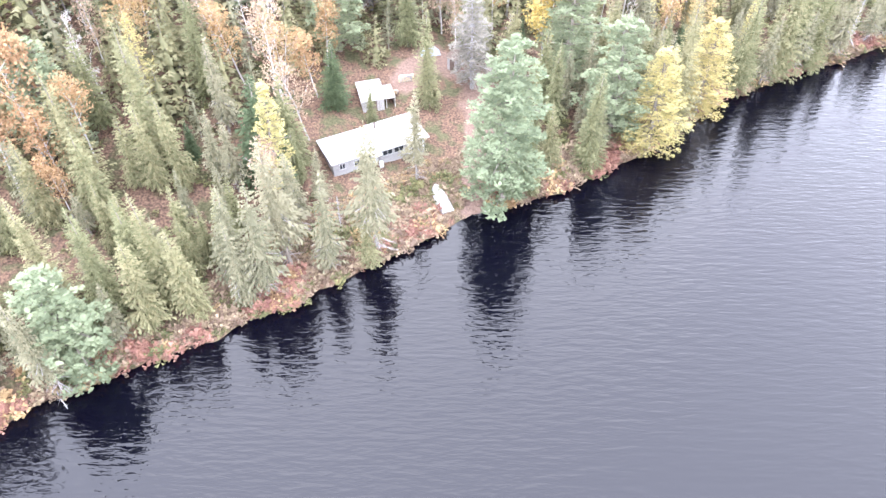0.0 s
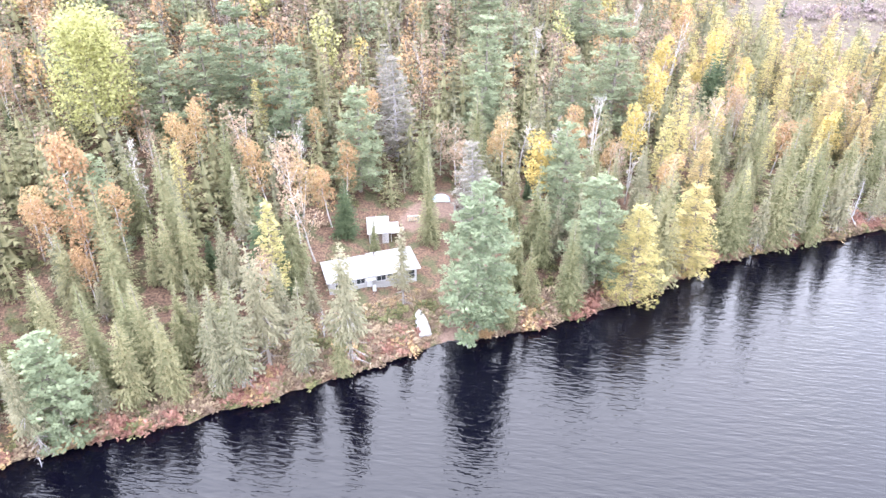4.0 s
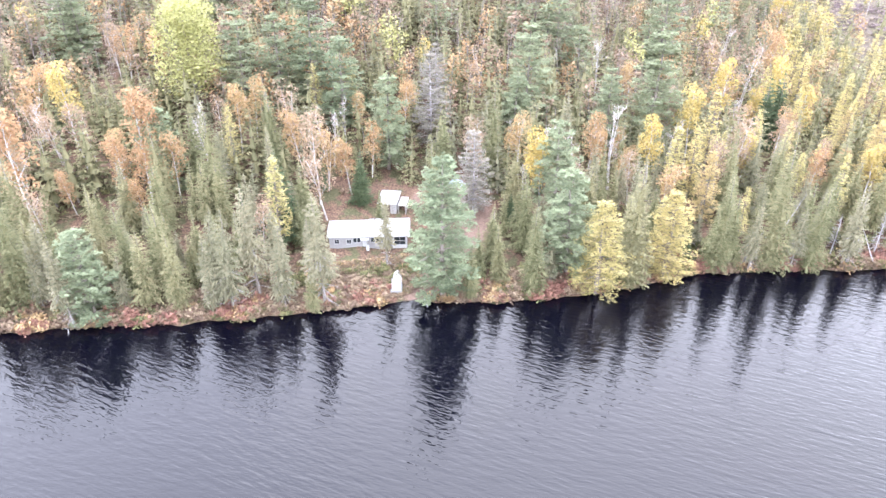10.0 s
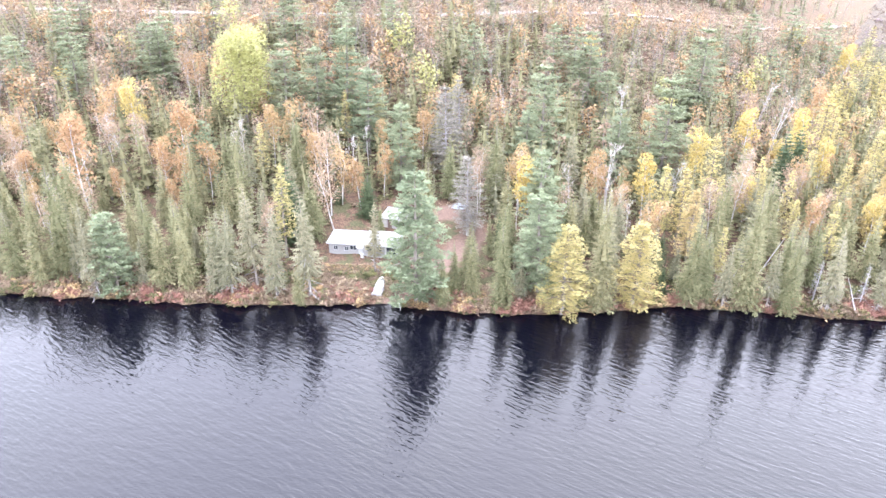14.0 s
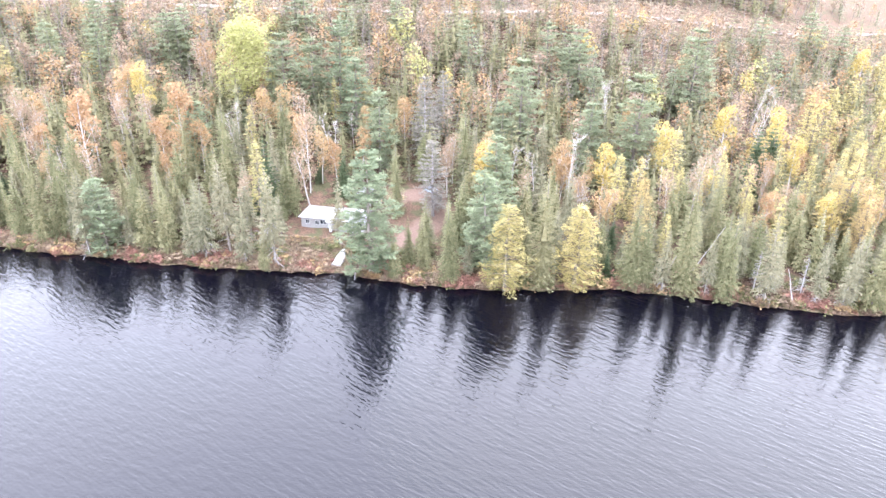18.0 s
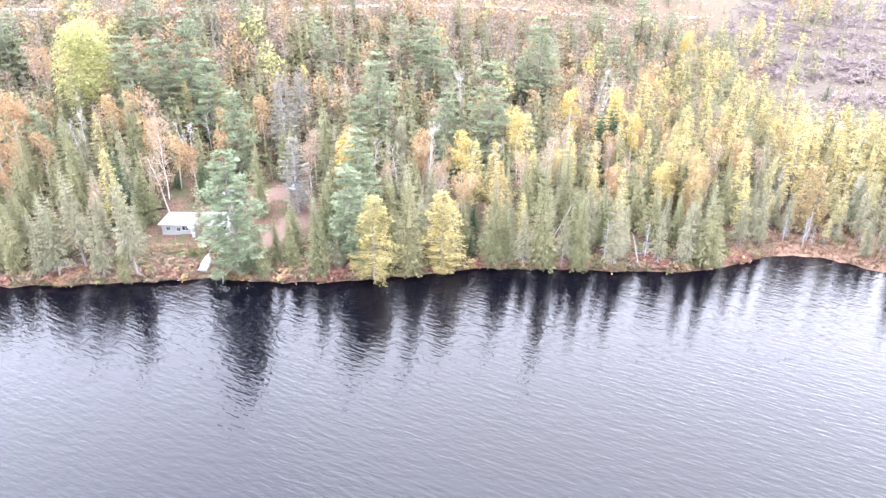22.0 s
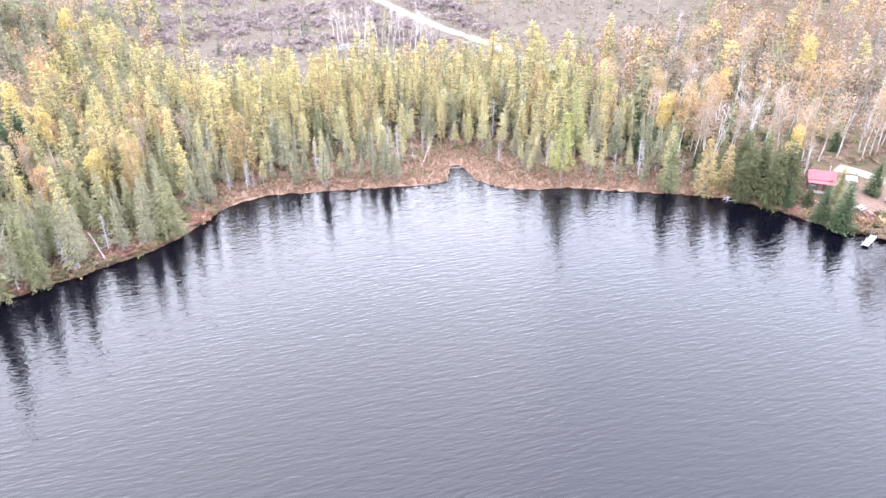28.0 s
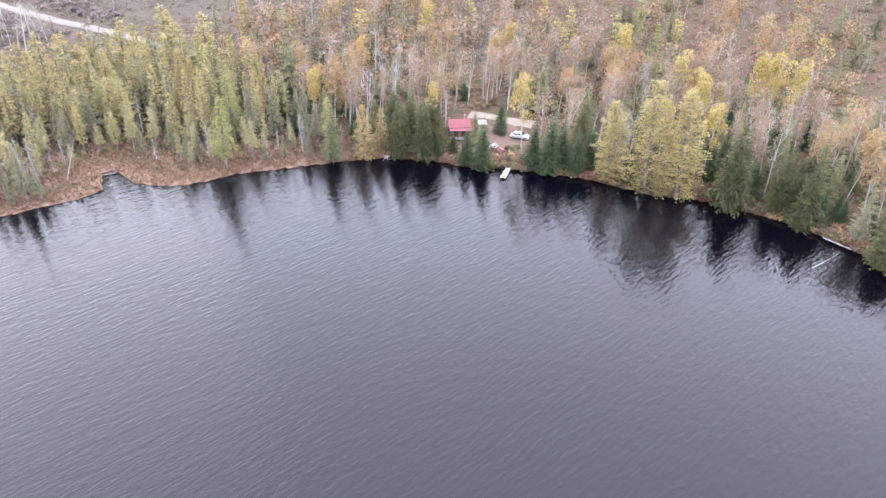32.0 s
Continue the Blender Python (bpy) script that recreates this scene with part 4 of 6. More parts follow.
# ---------------------------------------------------------------- the woods between
def mix_for(x, y, d):
    """What grows where: weights by kind."""
    if x > 186:
        if d < 9:
            return {"cedar": 4, "fir": 4, "spruce": 2, "bare_birch": 0.5}
        if d < 40:
            return {"peach_birch": 2.6, "orange_birch": 1.4, "bare_birch": 4.0, "fir": 4.5, "spruce": 3.0, "aspen": 0.3, "larch": 0.2}
        return {"peach_birch": 4, "orange_birch": 2.2, "bare_birch": 6.5, "fir": 1.8, "spruce": 2.2, "aspen": 0.35, "larch": 0.3}
    if x > 84:
        if d < 22:
            return {"thin_larch": 5, "tan_spruce": 4, "snag": 2.2, "larch": 1}
        if d < 75:
            return {"larch": 6, "thin_larch": 3, "tan_spruce": 3.6, "spruce": 2, "gold_larch": 1.5, "snag": 0.8}
        return {"bare_birch": 8, "snag": 2.5, "larch": 0.3, "peach_birch": 1.0, "spruce": 0.7, "fir": 0.6}
    if x > 45:
        if d < 14:
            return {"spruce": 6, "tan_spruce": 4, "snag": 0.5, "larch": 0.6}
        return {"spruce": 6, "larch": 3, "orange_birch": 0.7, "peach_birch": 1, "tan_spruce": 2, "aspen": 0.5}
    if d < 12:
        return {"spruce": 6, "tan_spruce": 4, "fir": 1, "snag": 0.3}
    if d < 60:
        return {"spruce": 8, "tan_spruce": 3.5, "fir": 0.8, "peach_birch": 2.2, "orange_birch": 1.8, "bare_birch": 1.0, "pine": 0.3, "larch": 0.2}
    if segments_distance(np.array([x]), np.array([y]), ROAD_WEST)[0] < 28:
        return {"bare_birch": 2, "peach_birch": 4.5, "orange_birch": 1.6, "spruce": 2.2, "tan_spruce": 2.2, "pine": 0.3}
    return {"spruce": 6, "tan_spruce": 3.5, "orange_birch": 1.3, "peach_birch": 3.2, "bare_birch": 3.2, "pine": 0.7 if x < 10 else 0.4, "fir": 0.5, "lime_tree": 0.15, "aspen": 0.3}


HEIGHTS = {"spruce": (8, 17), "tan_spruce": (8, 14.5), "fir": (4, 9), "cedar": (6, 11), "larch": (12, 17), "gold_larch": (11, 15), "pale_larch": (9, 12), "thin_larch": (7, 14),
           "pine": (17, 22), "orange_birch": (10, 15), "peach_birch": (11, 15), "aspen": (11, 15), "lime_tree": (13, 16), "bare_birch": (8, 14), "snag": (6, 12)}


def candidates(seed, x0, x1, y0, y1, step):
    r = np.random.RandomState(seed)
    gx, gy = np.meshgrid(np.arange(x0, x1, step), np.arange(y0, y1, step))
    gx = gx.ravel() + r.uniform(-0.48, 0.48, gx.size) * step
    gy = gy.ravel() + r.uniform(-0.48, 0.48, gy.size) * step
    h, d = land(gx, gy)
    ok = d > np.where(gx < 86, 3.0, 1.6)
    ok &= ~inside(gx, gy, YARD_WEST) & ~inside(gx, gy, YARD_EAST)
    ok &= ~((np.hypot((gx + 47), (gy - 53) * 1.1) < 6.5))
    for line, w in ((ROAD_NORTH, 7), (ROAD_WEST, 9), (ROAD_EAST, 4.5)):
        ok &= segments_distance(gx, gy, line) > w
    shelf = (gx > 84) & (gx < 184)
    ok &= ~(shelf & (d < np.where((gx > 126) & (gx < 152), 8.0, 2.8)))
    by_road = segments_distance(gx, gy, ROAD_WEST)
    ok &= (by_road > 16) | (r.uniform(0, 1, gx.size) < 0.6)
    ok &= (gx < 196) | (d < 32) | (r.uniform(0, 1, gx.size) < 0.62)
    heath = inside(gx, gy, HEATH_A)
    ok &= ~(heath & (r.uniform(0, 1, gx.size) > np.where(gy > 420, 0.6, 0.24)))
    return gx[ok], gy[ok], h[ok], d[ok]


def choose(weights, r):
    kinds = list(weights)
    return r.choices(kinds, [weights[k] for k in kinds])[0]


def keep_clear(x, y, gap):
    return all((x - px) ** 2 + (y - py) ** 2 > gap * gap for px, py in PLANTED)


COUNT = {}
LATER = []
near = candidates(21, -95, 262, -6, 190, 3.75)
order = sorted(zip(*near), key=lambda q: q[3])
for x, y, h, d in order:
    kind = choose(mix_for(x, y, d), rng)
    lo, hi = HEIGHTS[kind]
    tall = rng.uniform(lo, hi) * (0.84 if x < 84 else 1.0)
    if 84 < x < 186:
        tall *= rng.uniform(0.45, 0.85) + 0.42 * min(1, max(0, (d - 8) / 14))
    if not keep_clear(x, y, 2.6):
        continue
    family = PLAIN.get(kind, kind)
    if COUNT.get(family, 0) < (110 if family == "fir" else 235) and d < 62 and y > -4:
        COUNT[family] = COUNT.get(family, 0) + 1
        plant(kind, x, y, tall, rng.uniform(0.9, 1.2) * (0.85 if "larch" in kind else 1.0), 2.0)
    else:
        LATER.append((kind, x, y, h, tall))

far = [q for q in zip(*candidates(22, -330, 480, -40, 600, 7.0))] + [q for q in zip(*candidates(24, -215, 62, 188, 335, 5.4))] + [q for q in zip(*candidates(25, -215, -93, 20, 190, 5.4))] + [q for q in zip(*candidates(23, 255, 420, -10, 250, 9.0))]
for x, y, h, d in far:
    if -95 < x < 262 and y < 190 or y < 0.36 * (90 - x) - 45 or y < 0.22 * (x - 92) - 30:
        continue
    if math.hypot(x - 90, y) > (400 if x < 60 else 560 if x < 220 else 400):
        continue
    kind = choose(mix_for(x, y, d), rng)
    lo, hi = HEIGHTS[kind]
    low = 0.75 if segments_distance(np.array([x]), np.array([y]), ROAD_WEST)[0] < 25 else 0.9
    LATER.append((kind, x, y, h, rng.uniform(lo, hi) * low))


def arrays(me):
    me.calc_loop_triangles()
    v = np.empty(len(me.vertices) * 3, np.float32)
    me.vertices.foreach_get("co", v)
    t = np.empty(len(me.loop_triangles) * 3, np.int32)
    me.loop_triangles.foreach_get("vertices", t)
    n = None
    if "custom_normal" in me.attributes:
        n = np.empty(v.size, np.float32)
        me.attributes["custom_normal"].data.foreach_get("vector", n)
        n = n.reshape(-1, 3)
    return v.reshape(-1, 3), t.reshape(-1, 3), n


def joined(name, pieces, mat, label, category, normals=()):
    """One object of many alike pieces."""
    vs, ts, k = [], [], 0
    for v, t in pieces:
        vs.append(v)
        ts.append(t + k)
        k += len(v)
    v, t = np.concatenate(vs), np.concatenate(ts)
    me = bpy.data.meshes.new(name)
    me.vertices.add(len(v))
    me.vertices.foreach_set("co", v.astype(np.float32).ravel())
    me.loops.add(t.size)
    me.loops.foreach_set("vertex_index", t.astype(np.int32).ravel())
    me.polygons.add(len(t))
    me.polygons.foreach_set("loop_start", np.arange(0, t.size, 3, dtype=np.int32))
    me.update(calc_edges=True)
    me.materials.append(mat)
    if normals:
        me.attributes.new("custom_normal", "FLOAT_VECTOR", "POINT").data.foreach_set("vector", np.concatenate(normals).astype(np.float32).ravel())
    return tagged(new(name, me), label, category, kind="stuff")


TWIG_LEAF = foliage("bare_twigs", [(0.0, (0.180, 0.135, 0.118)), (1.0, (0.250, 0.195, 0.168))], 1.0, 0.2)


def light(seed, leaf, height, radius, bottom, levels, around, power=0.85, ragged=0.3, sprays=2):
    return conifer(seed, leaf, height, radius, bottom, levels, around, power, 0.35, 0.5, 0.2, ragged, sprays=sprays, spray=1.15, shade_core=0.3)


def woods(q, b):
    """Simple trees for woods seen from afar: q scales the number of sprays and leaves, b their size."""
    return {
        "spruce": light(600, SPRUCE_LEAF, 12, 2.5, 0.05, int(13 * q), 9, 0.66, 0.3, 1), "tan_spruce": light(601, TAN_LEAF, 12, 2.2, 0.14, int(13 * q), 7, 0.6, 0.35, 1),
        "fir": light(602, FIR_LEAF, 10, 2.4, 0.04, int(12 * q), 8, 0.66, 0.3, 1), "cedar": light(603, CEDAR_LEAF, 9, 2.6, 0.02, int(11 * q), 8, 0.55, 0.3, 1),
        "larch": pine(604, LARCH_LEAF, 14, 2.9, 0.22, 11, 0.3 * q, 0.55 * b, None, 5, 0.5, 0.95), "gold_larch": pine(605, GOLD_LEAF, 13, 3.1, 0.14, 9, 0.32 * q, 0.62 * b, None, 5, 0.6),
        "pale_larch": light(606, PALE_LEAF, 13, 2.8, 0.05, int(13 * q), 8, 0.5, 0.4, 2), "thin_larch": light(607, PALE_LEAF, 12, 1.7, 0.24, int(13 * q), 6, 0.55, 0.45, 1),
        "pine": pine(608, PINE_LEAF, 20, 6.2, 0.2, int(12 * q), 0.36 * q, 0.72 * b, None, 6), "orange_birch": broadleaf(609, ORANGE_LEAF, PALE_BARK, 13, 3.4, int(260 * q), 1, 0.26, 0.3 * b, 6, 0.5, 9),
        "peach_birch": broadleaf(610, PEACH_LEAF, PALE_BARK, 14, 3.3, int(200 * q), 1, 0.26, 0.3 * b, 10, 0.5, 9),
        "aspen": broadleaf(611, YELLOW_LEAF, BIRCH_BARK, 14, 3.1, int(250 * q), 1, 0.4, 0.3 * b, 6, 0.5, 8),
        "lime_tree": broadleaf(612, LIME_LEAF, BARK, 15, 4.8, int(420 * q), 1, 0.26, 0.36 * b, 6, 0.5, 12),
        "bare_birch": broadleaf(613, TWIG_LEAF, PALE_BARK, 13, 3.0, int(90 * q), 2, 0.35, 0.2 * b, 30, 0.8, 9), "snag": snag(614, 10, 1.6, 0.25 * q),
    }


LIGHT = {0: woods(1.0, 1.0), 1: woods(0.75, 1.15)}
BUILT = {"spruce": 12, "tan_spruce": 12, "fir": 10, "cedar": 9, "larch": 14, "gold_larch": 13, "pale_larch": 13, "thin_larch": 12, "pine": 20, "orange_birch": 13, "peach_birch": 14,
         "aspen": 14, "lime_tree": 15, "bare_birch": 13, "snag": 10}
WOODS, TURNED = {}, {}
far_rng = np.random.RandomState(9)
source = {(n, k): [arrays(me) for me in v[:2] if me] for n in LIGHT for k, v in LIGHT[n].items()}
for kind, x, y, h, tall in LATER:
    n = int(math.hypot(x - 92, y - 40) > 255)
    a, k, w = far_rng.uniform(0, 6.28), tall / BUILT[kind], far_rng.uniform(0.9, 1.35) * (1.12 if n else 1.0)
    c, s = math.cos(a) * k * w, math.sin(a) * k * w
    lx, ly = far_rng.normal(0, 0.06 if "birch" in kind else 0.02, 2)
    for i, (v, t, m) in enumerate(source[n, kind]):
        q = np.stack([v[:, 0] * c - v[:, 1] * s + x + lx * k * v[:, 2], v[:, 0] * s + v[:, 1] * c + y + ly * k * v[:, 2], v[:, 2] * k + h - 0.1], 1)
        WOODS.setdefault((kind, i), []).append((q, t))
        if m is not None:
            ca, sa = math.cos(a), math.sin(a)
            TURNED.setdefault((kind, i), []).append(np.stack([m[:, 0] * ca - m[:, 1] * sa, m[:, 0] * sa + m[:, 1] * ca, m[:, 2]], 1))
for (kind, i), pieces in WOODS.items():
    me = [m for m in LIGHT[0][kind][:2] if m][i]
    joined("far_wood_" + ("crowns" if i else "stems"), pieces, me.materials[0], "far woods: " + LABELS[kind] + ", many together", "woods", TURNED.get((kind, i), ()))


# ---------------------------------------------------------------- shrubs and sedge
SHRUB_RED = foliage("rust_red_shrubs", [(0.0, (0.225, 0.110, 0.088)), (1.0, (0.310, 0.175, 0.130))], 1.0)
SHRUB_TAN = foliage("tan_shrubs", [(0.0, (0.175, 0.122, 0.090)), (0.5, (0.235, 0.170, 0.122)), (1.0, (0.290, 0.230, 0.150))], 1.0)
SHRUB_OLIVE = foliage("olive_shrubs", [(0.0, (0.095, 0.105, 0.051)), (1.0, (0.189, 0.176, 0.081))], 1.0)
SHRUB_GOLD = foliage("orange_shrubs", [(0.0, (0.33, 0.205, 0.115)), (1.0, (0.40, 0.300, 0.160))], 1.0)
SEDGE = foliage("rusty_sedge", [(0.0, (0.175, 0.108, 0.076)), (0.6, (0.235, 0.150, 0.104)), (1.0, (0.29, 0.205, 0.140))], 1.0)


def clump(seed, tufts, size, lift=0.8):
    s = Shape(seed)
    for _ in range(tufts):
        a, rr = s.r.uniform(0, 6.28), s.r.random() ** 0.5
        s.tuft((rr * math.cos(a) * 0.6, rr * math.sin(a) * 0.6, 0.15 + 0.55 * (1 - rr * rr) * s.r.random()), size * s.r.uniform(0.7, 1.3), 6, lift)
    v = np.array(s.v, np.float32)
    return v, np.array(s.f, np.int32)


CLUMPS = [clump(700 + i, 8, 0.26) for i in range(6)]
LOW = [clump(740 + i, 4, 0.42) for i in range(4)]
BLADES = [clump(720 + i, 6, 0.3, 2.2) for i in range(4)]


def strew(name, seed, n, box, accept, sizes, shapes, mat, label):
    r = np.random.RandomState(seed)
    x, y = r.uniform(box[0], box[1], n), r.uniform(box[2], box[3], n)
    h, d = land(x, y)
    ok = (d > 0.05) & accept(x, y, d, r)
    out = []
    for px, py, pz in zip(x[ok], y[ok], h[ok]):
        v, t = shapes[r.randint(len(shapes))]
        a, k = r.uniform(0, 6.28), r.uniform(*sizes)
        c, s = math.cos(a) * k, math.sin(a) * k
        out.append((np.stack([v[:, 0] * c - v[:, 1] * s + px, v[:, 0] * s + v[:, 1] * c + py, v[:, 2] * k + pz - 0.05], 1), t))
    return joined(name, out, mat, label, "shrubs")


def patch(x, y, size, seed, level):
    return ripple(x, y, size, seed) > level


def open_ground(x, y):
    return segments_distance(x, y, PATH_WEST) > 1.6


HILL_TWIGS = foliage("grey_peach_brush", [(0.0, (0.185, 0.150, 0.118)), (0.6, (0.255, 0.205, 0.152)), (1.0, (0.29, 0.250, 0.165))], 1.0)
PINK_TWIGS = foliage("pinkish_brown_twigs", [(0.0, (0.165, 0.105, 0.085)), (0.6, (0.225, 0.150, 0.115)), (1.0, (0.275, 0.195, 0.135))], 1.0)
dry = lambda x: (x < 86) | (x > 186)
strew("shore_shrubs", 31, 90000, (-80, 225, 0, 135), lambda x, y, d, r: dry(x) & (d < 4.5) & patch(x, y, 9, 11, 0.15) & open_ground(x, y), (0.8, 1.8), CLUMPS, SHRUB_RED, "rust-red autumn shrubs along the bank")
strew("shore_shrubs", 32, 110000, (-80, 225, 0, 135), lambda x, y, d, r: dry(x) & (d < 6) & patch(x, y, 7, 12, 0.0) & open_ground(x, y), (0.8, 1.8), CLUMPS, SHRUB_TAN, "tan and straw-coloured shrubs along the bank")
strew("shore_shrubs", 33, 70000, (-80, 225, 0, 135), lambda x, y, d, r: dry(x) & (d < 8) & patch(x, y, 6, 13, 0.25) & open_ground(x, y), (0.8, 1.8), CLUMPS, SHRUB_OLIVE, "olive-green low shrubs along the bank")
strew("shore_shrubs", 34, 60000, (-80, 225, 0, 135), lambda x, y, d, r: dry(x) & (d < 5) & patch(x, y, 8, 14, 0.35) & open_ground(x, y), (0.8, 1.8), CLUMPS, SHRUB_GOLD, "orange-yellow shrubs at the water's edge")
strew("slope_shrubs", 35, 6000, (-22, 6, 55, 76), lambda x, y, d, r: (d > 1) & (d < 10) & open_ground(x, y), (0.35, 0.75), CLUMPS, SHRUB_TAN, "tan shrubs and dry weeds on the cabin slope")
strew("slope_shrubs", 36, 3000, (-22, 6, 55, 76), lambda x, y, d, r: (d > 1) & (d < 10) & patch(x, y, 4, 15, 0.0) & open_ground(x, y), (0.3, 0.65), CLUMPS, SHRUB_GOLD, "orange bracken on the cabin slope")
strew("sedge", 37, 13000, (84, 190, 95, 140), lambda x, y, d, r: (d < 9), (0.35, 0.75), BLADES, SEDGE, "rusty sedge mat at the edge of the bog")
strew("undergrowth", 38, 22000, (-90, 250, 0, 170), lambda x, y, d, r: (d > 5) & (d < 45) & patch(x, y, 8, 16, 0.1) & ~inside(x, y, YARD_EAST) & ~inside(x, y, YARD_WEST), (0.5, 1.3), CLUMPS, SHRUB_OLIVE, "green undergrowth below the trees")
strew("undergrowth", 39, 20000, (-90, 250, 0, 170), lambda x, y, d, r: (d > 5) & (d < 45) & patch(x, y, 7, 17, 0.3) & ~inside(x, y, YARD_EAST) & ~inside(x, y, YARD_WEST), (0.5, 1.1), CLUMPS, SHRUB_TAN, "brown undergrowth below the trees")
strew("heath_shrubs", 40, 11000, (30, 330, 185, 560), lambda x, y, d, r: inside(x, y, HEATH_A) & (segments_distance(x, y, ROAD_NORTH) > 4), (0.6, 1.4), LOW, foliage("heath_twigs", [(0.0, (0.12, 0.088, 0.08)), (0.6, (0.17, 0.132, 0.108)), (1.0, (0.24, 0.205, 0.125))], 1.0), "leafless reddish brush on cut-over land")
strew("undergrowth", 41, 9000, (195, 420, -10, 230), lambda x, y, d, r: (d > 6) & ~inside(x, y, YARD_EAST) & (segments_distance(x, y, ROAD_EAST) > 3) & (r.uniform(0, 1, x.size) < 1.2 - x / 420), (0.7, 1.6), CLUMPS, PINK_TWIGS, "pinkish-brown leafless brush below the birches")
strew("undergrowth", 42, 6000, (195, 420, -10, 230), lambda x, y, d, r: (d > 6) & ~inside(x, y, YARD_EAST) & (segments_distance(x, y, ROAD_EAST) > 3) & (r.uniform(0, 1, x.size) < 1.2 - x / 420), (0.6, 1.4), CLUMPS, PINK_TWIGS, "reddish-brown brush below the birches")
strew("slope_shrubs", 43, 2600, (-22, 6, 55, 76), lambda x, y, d, r: (d > 1) & (d < 10) & patch(x, y, 3, 18, 0.1) & open_ground(x, y), (0.35, 0.75), CLUMPS, SHRUB_OLIVE, "olive weeds on the cabin slope")
for seed, mat, level, text in ((44, SHRUB_TAN, -0.2, "straw-coloured"), (45, SHRUB_RED, 0.2, "dusty red"), (46, SHRUB_OLIVE, 0.3, "olive")):
    strew("bank_shrubs", seed, 90000, (-80, 225, 0, 135), lambda x, y, d, r: dry(x) & (d < 1.3) & patch(x, y, 5, seed, level) & open_ground(x, y), (0.4, 0.85), CLUMPS, mat, text + " shrubs overhanging the waterline")
strew("bog_brush", 47, 5200, (84, 190, 100, 160), lambda x, y, d, r: (d > 5) & (d < 26), (0.5, 1.0), BLADES, SEDGE, "rusty sedge and dead brush between the bog larches")
strew("bog_brush", 48, 2600, (84, 190, 100, 160), lambda x, y, d, r: (d > 6) & (d < 30) & patch(x, y, 6, 19, 0.0), (0.7, 1.4), CLUMPS, SHRUB_OLIVE, "olive brush between the bog larches")
strew("yard_shrubs", 49, 2200, (188, 222, 62, 100), lambda x, y, d, r: (d > 0.6) & (d < 5.5) & patch(x, y, 5, 20, -0.1), (0.9, 1.7), CLUMPS, SHRUB_TAN, "straw-coloured shrubs before the red-roofed cabin")
strew("yard_shrubs", 50, 1200, (188, 222, 62, 100), lambda x, y, d, r: (d > 0.6) & (d < 5) & patch(x, y, 4, 21, 0.2), (0.9, 1.7), CLUMPS, SHRUB_GOLD, "orange shrubs before the red-roofed cabin")
strew("hill_brush", 61, 11000, (-190, 70, 80, 330), lambda x, y, d, r: (d > 62) & (segments_distance(x, y, ROAD_WEST) > 3.5), (0.9, 1.9), CLUMPS, HILL_TWIGS, "grey-peach leafless brush over the hilltop")
OSIER = foliage("purple_brown_twigs", [(0.0, (0.14, 0.105, 0.105)), (1.0, (0.195, 0.152, 0.148))], 1.0)
strew("osier_brush", 51, 5200, (40, 200, 250, 560), lambda x, y, d, r: inside(x, y, HEATH_A) & (segments_distance(x, y, ROAD_NORTH) > 6) & patch(x, y, 45, 22, -0.15), (1.4, 2.8), LOW, OSIER, "leafless purple-brown osier brush on wet land")


# ---------------------------------------------------------------- buildings
SIDING = grained("blue_grey_siding", [(0.3, (0.18, 0.175, 0.17)), (0.7, (0.27, 0.262, 0.255))], 8, 0.8, stretch=(0.4, 0.4, 5))
WHITE_PAINT = grained("white_paint", [(0.3, (0.3, 0.3, 0.295)), (0.7, (0.4, 0.4, 0.39))], 5, 0.6)
ROOF_WHITE = grained("pale_metal_roof", [(0.28, (0.16, 0.16, 0.162)), (0.5, (0.24, 0.24, 0.242)), (0.8, (0.31, 0.31, 0.312))], 3, 0.45, 0.5)
WEATHERED = grained("weathered_grey_boards", [(0.3, (0.20, 0.18, 0.17)), (0.7, (0.38, 0.36, 0.34))], 7, 0.9, stretch=(4, 4, 0.4))
RED_METAL = grained("red_metal_roof", [(0.3, (0.13, 0.02, 0.026)), (0.7, (0.21, 0.036, 0.043))], 4, 0.45, 0.5)
DARK_WOOD = grained("dark_timber", [(0.3, (0.06, 0.045, 0.035)), (0.7, (0.14, 0.10, 0.08))], 6, 0.85)
FRESH_WOOD = grained("split_firewood", [(0.3, (0.34, 0.24, 0.15)), (0.7, (0.58, 0.46, 0.32))], 6, 0.85)
ALU = grained("white_boat_hull", [(0.3, (0.27, 0.27, 0.266)), (0.7, (0.36, 0.356, 0.345))], 3, 0.35, 0.5)
STEEL = grained("silver_car_paint", [(0.3, (0.48, 0.49, 0.51)), (0.7, (0.56, 0.57, 0.59))], 3, 0.28, 0.6, metal=0.6, bump=0.02)
RUBBER = grained("black_rubber", [(0.3, (0.02, 0.02, 0.02)), (0.7, (0.05, 0.05, 0.05))], 9, 0.8)
TARP = grained("blue_grey_tarpaulin", [(0.3, (0.20, 0.25, 0.30)), (0.7, (0.34, 0.38, 0.42))], 3, 0.5)
BRICK_RED = grained("faded_red_paint", [(0.3, (0.22, 0.1, 0.085)), (0.7, (0.3, 0.16, 0.13))], 4, 0.7)
GLASS, _gn, _gl, _gb = material("dark_window_glass", 0.05, 0.6)
_gb.inputs["Base Color"].default_value = (0.02, 0.025, 0.03, 1)


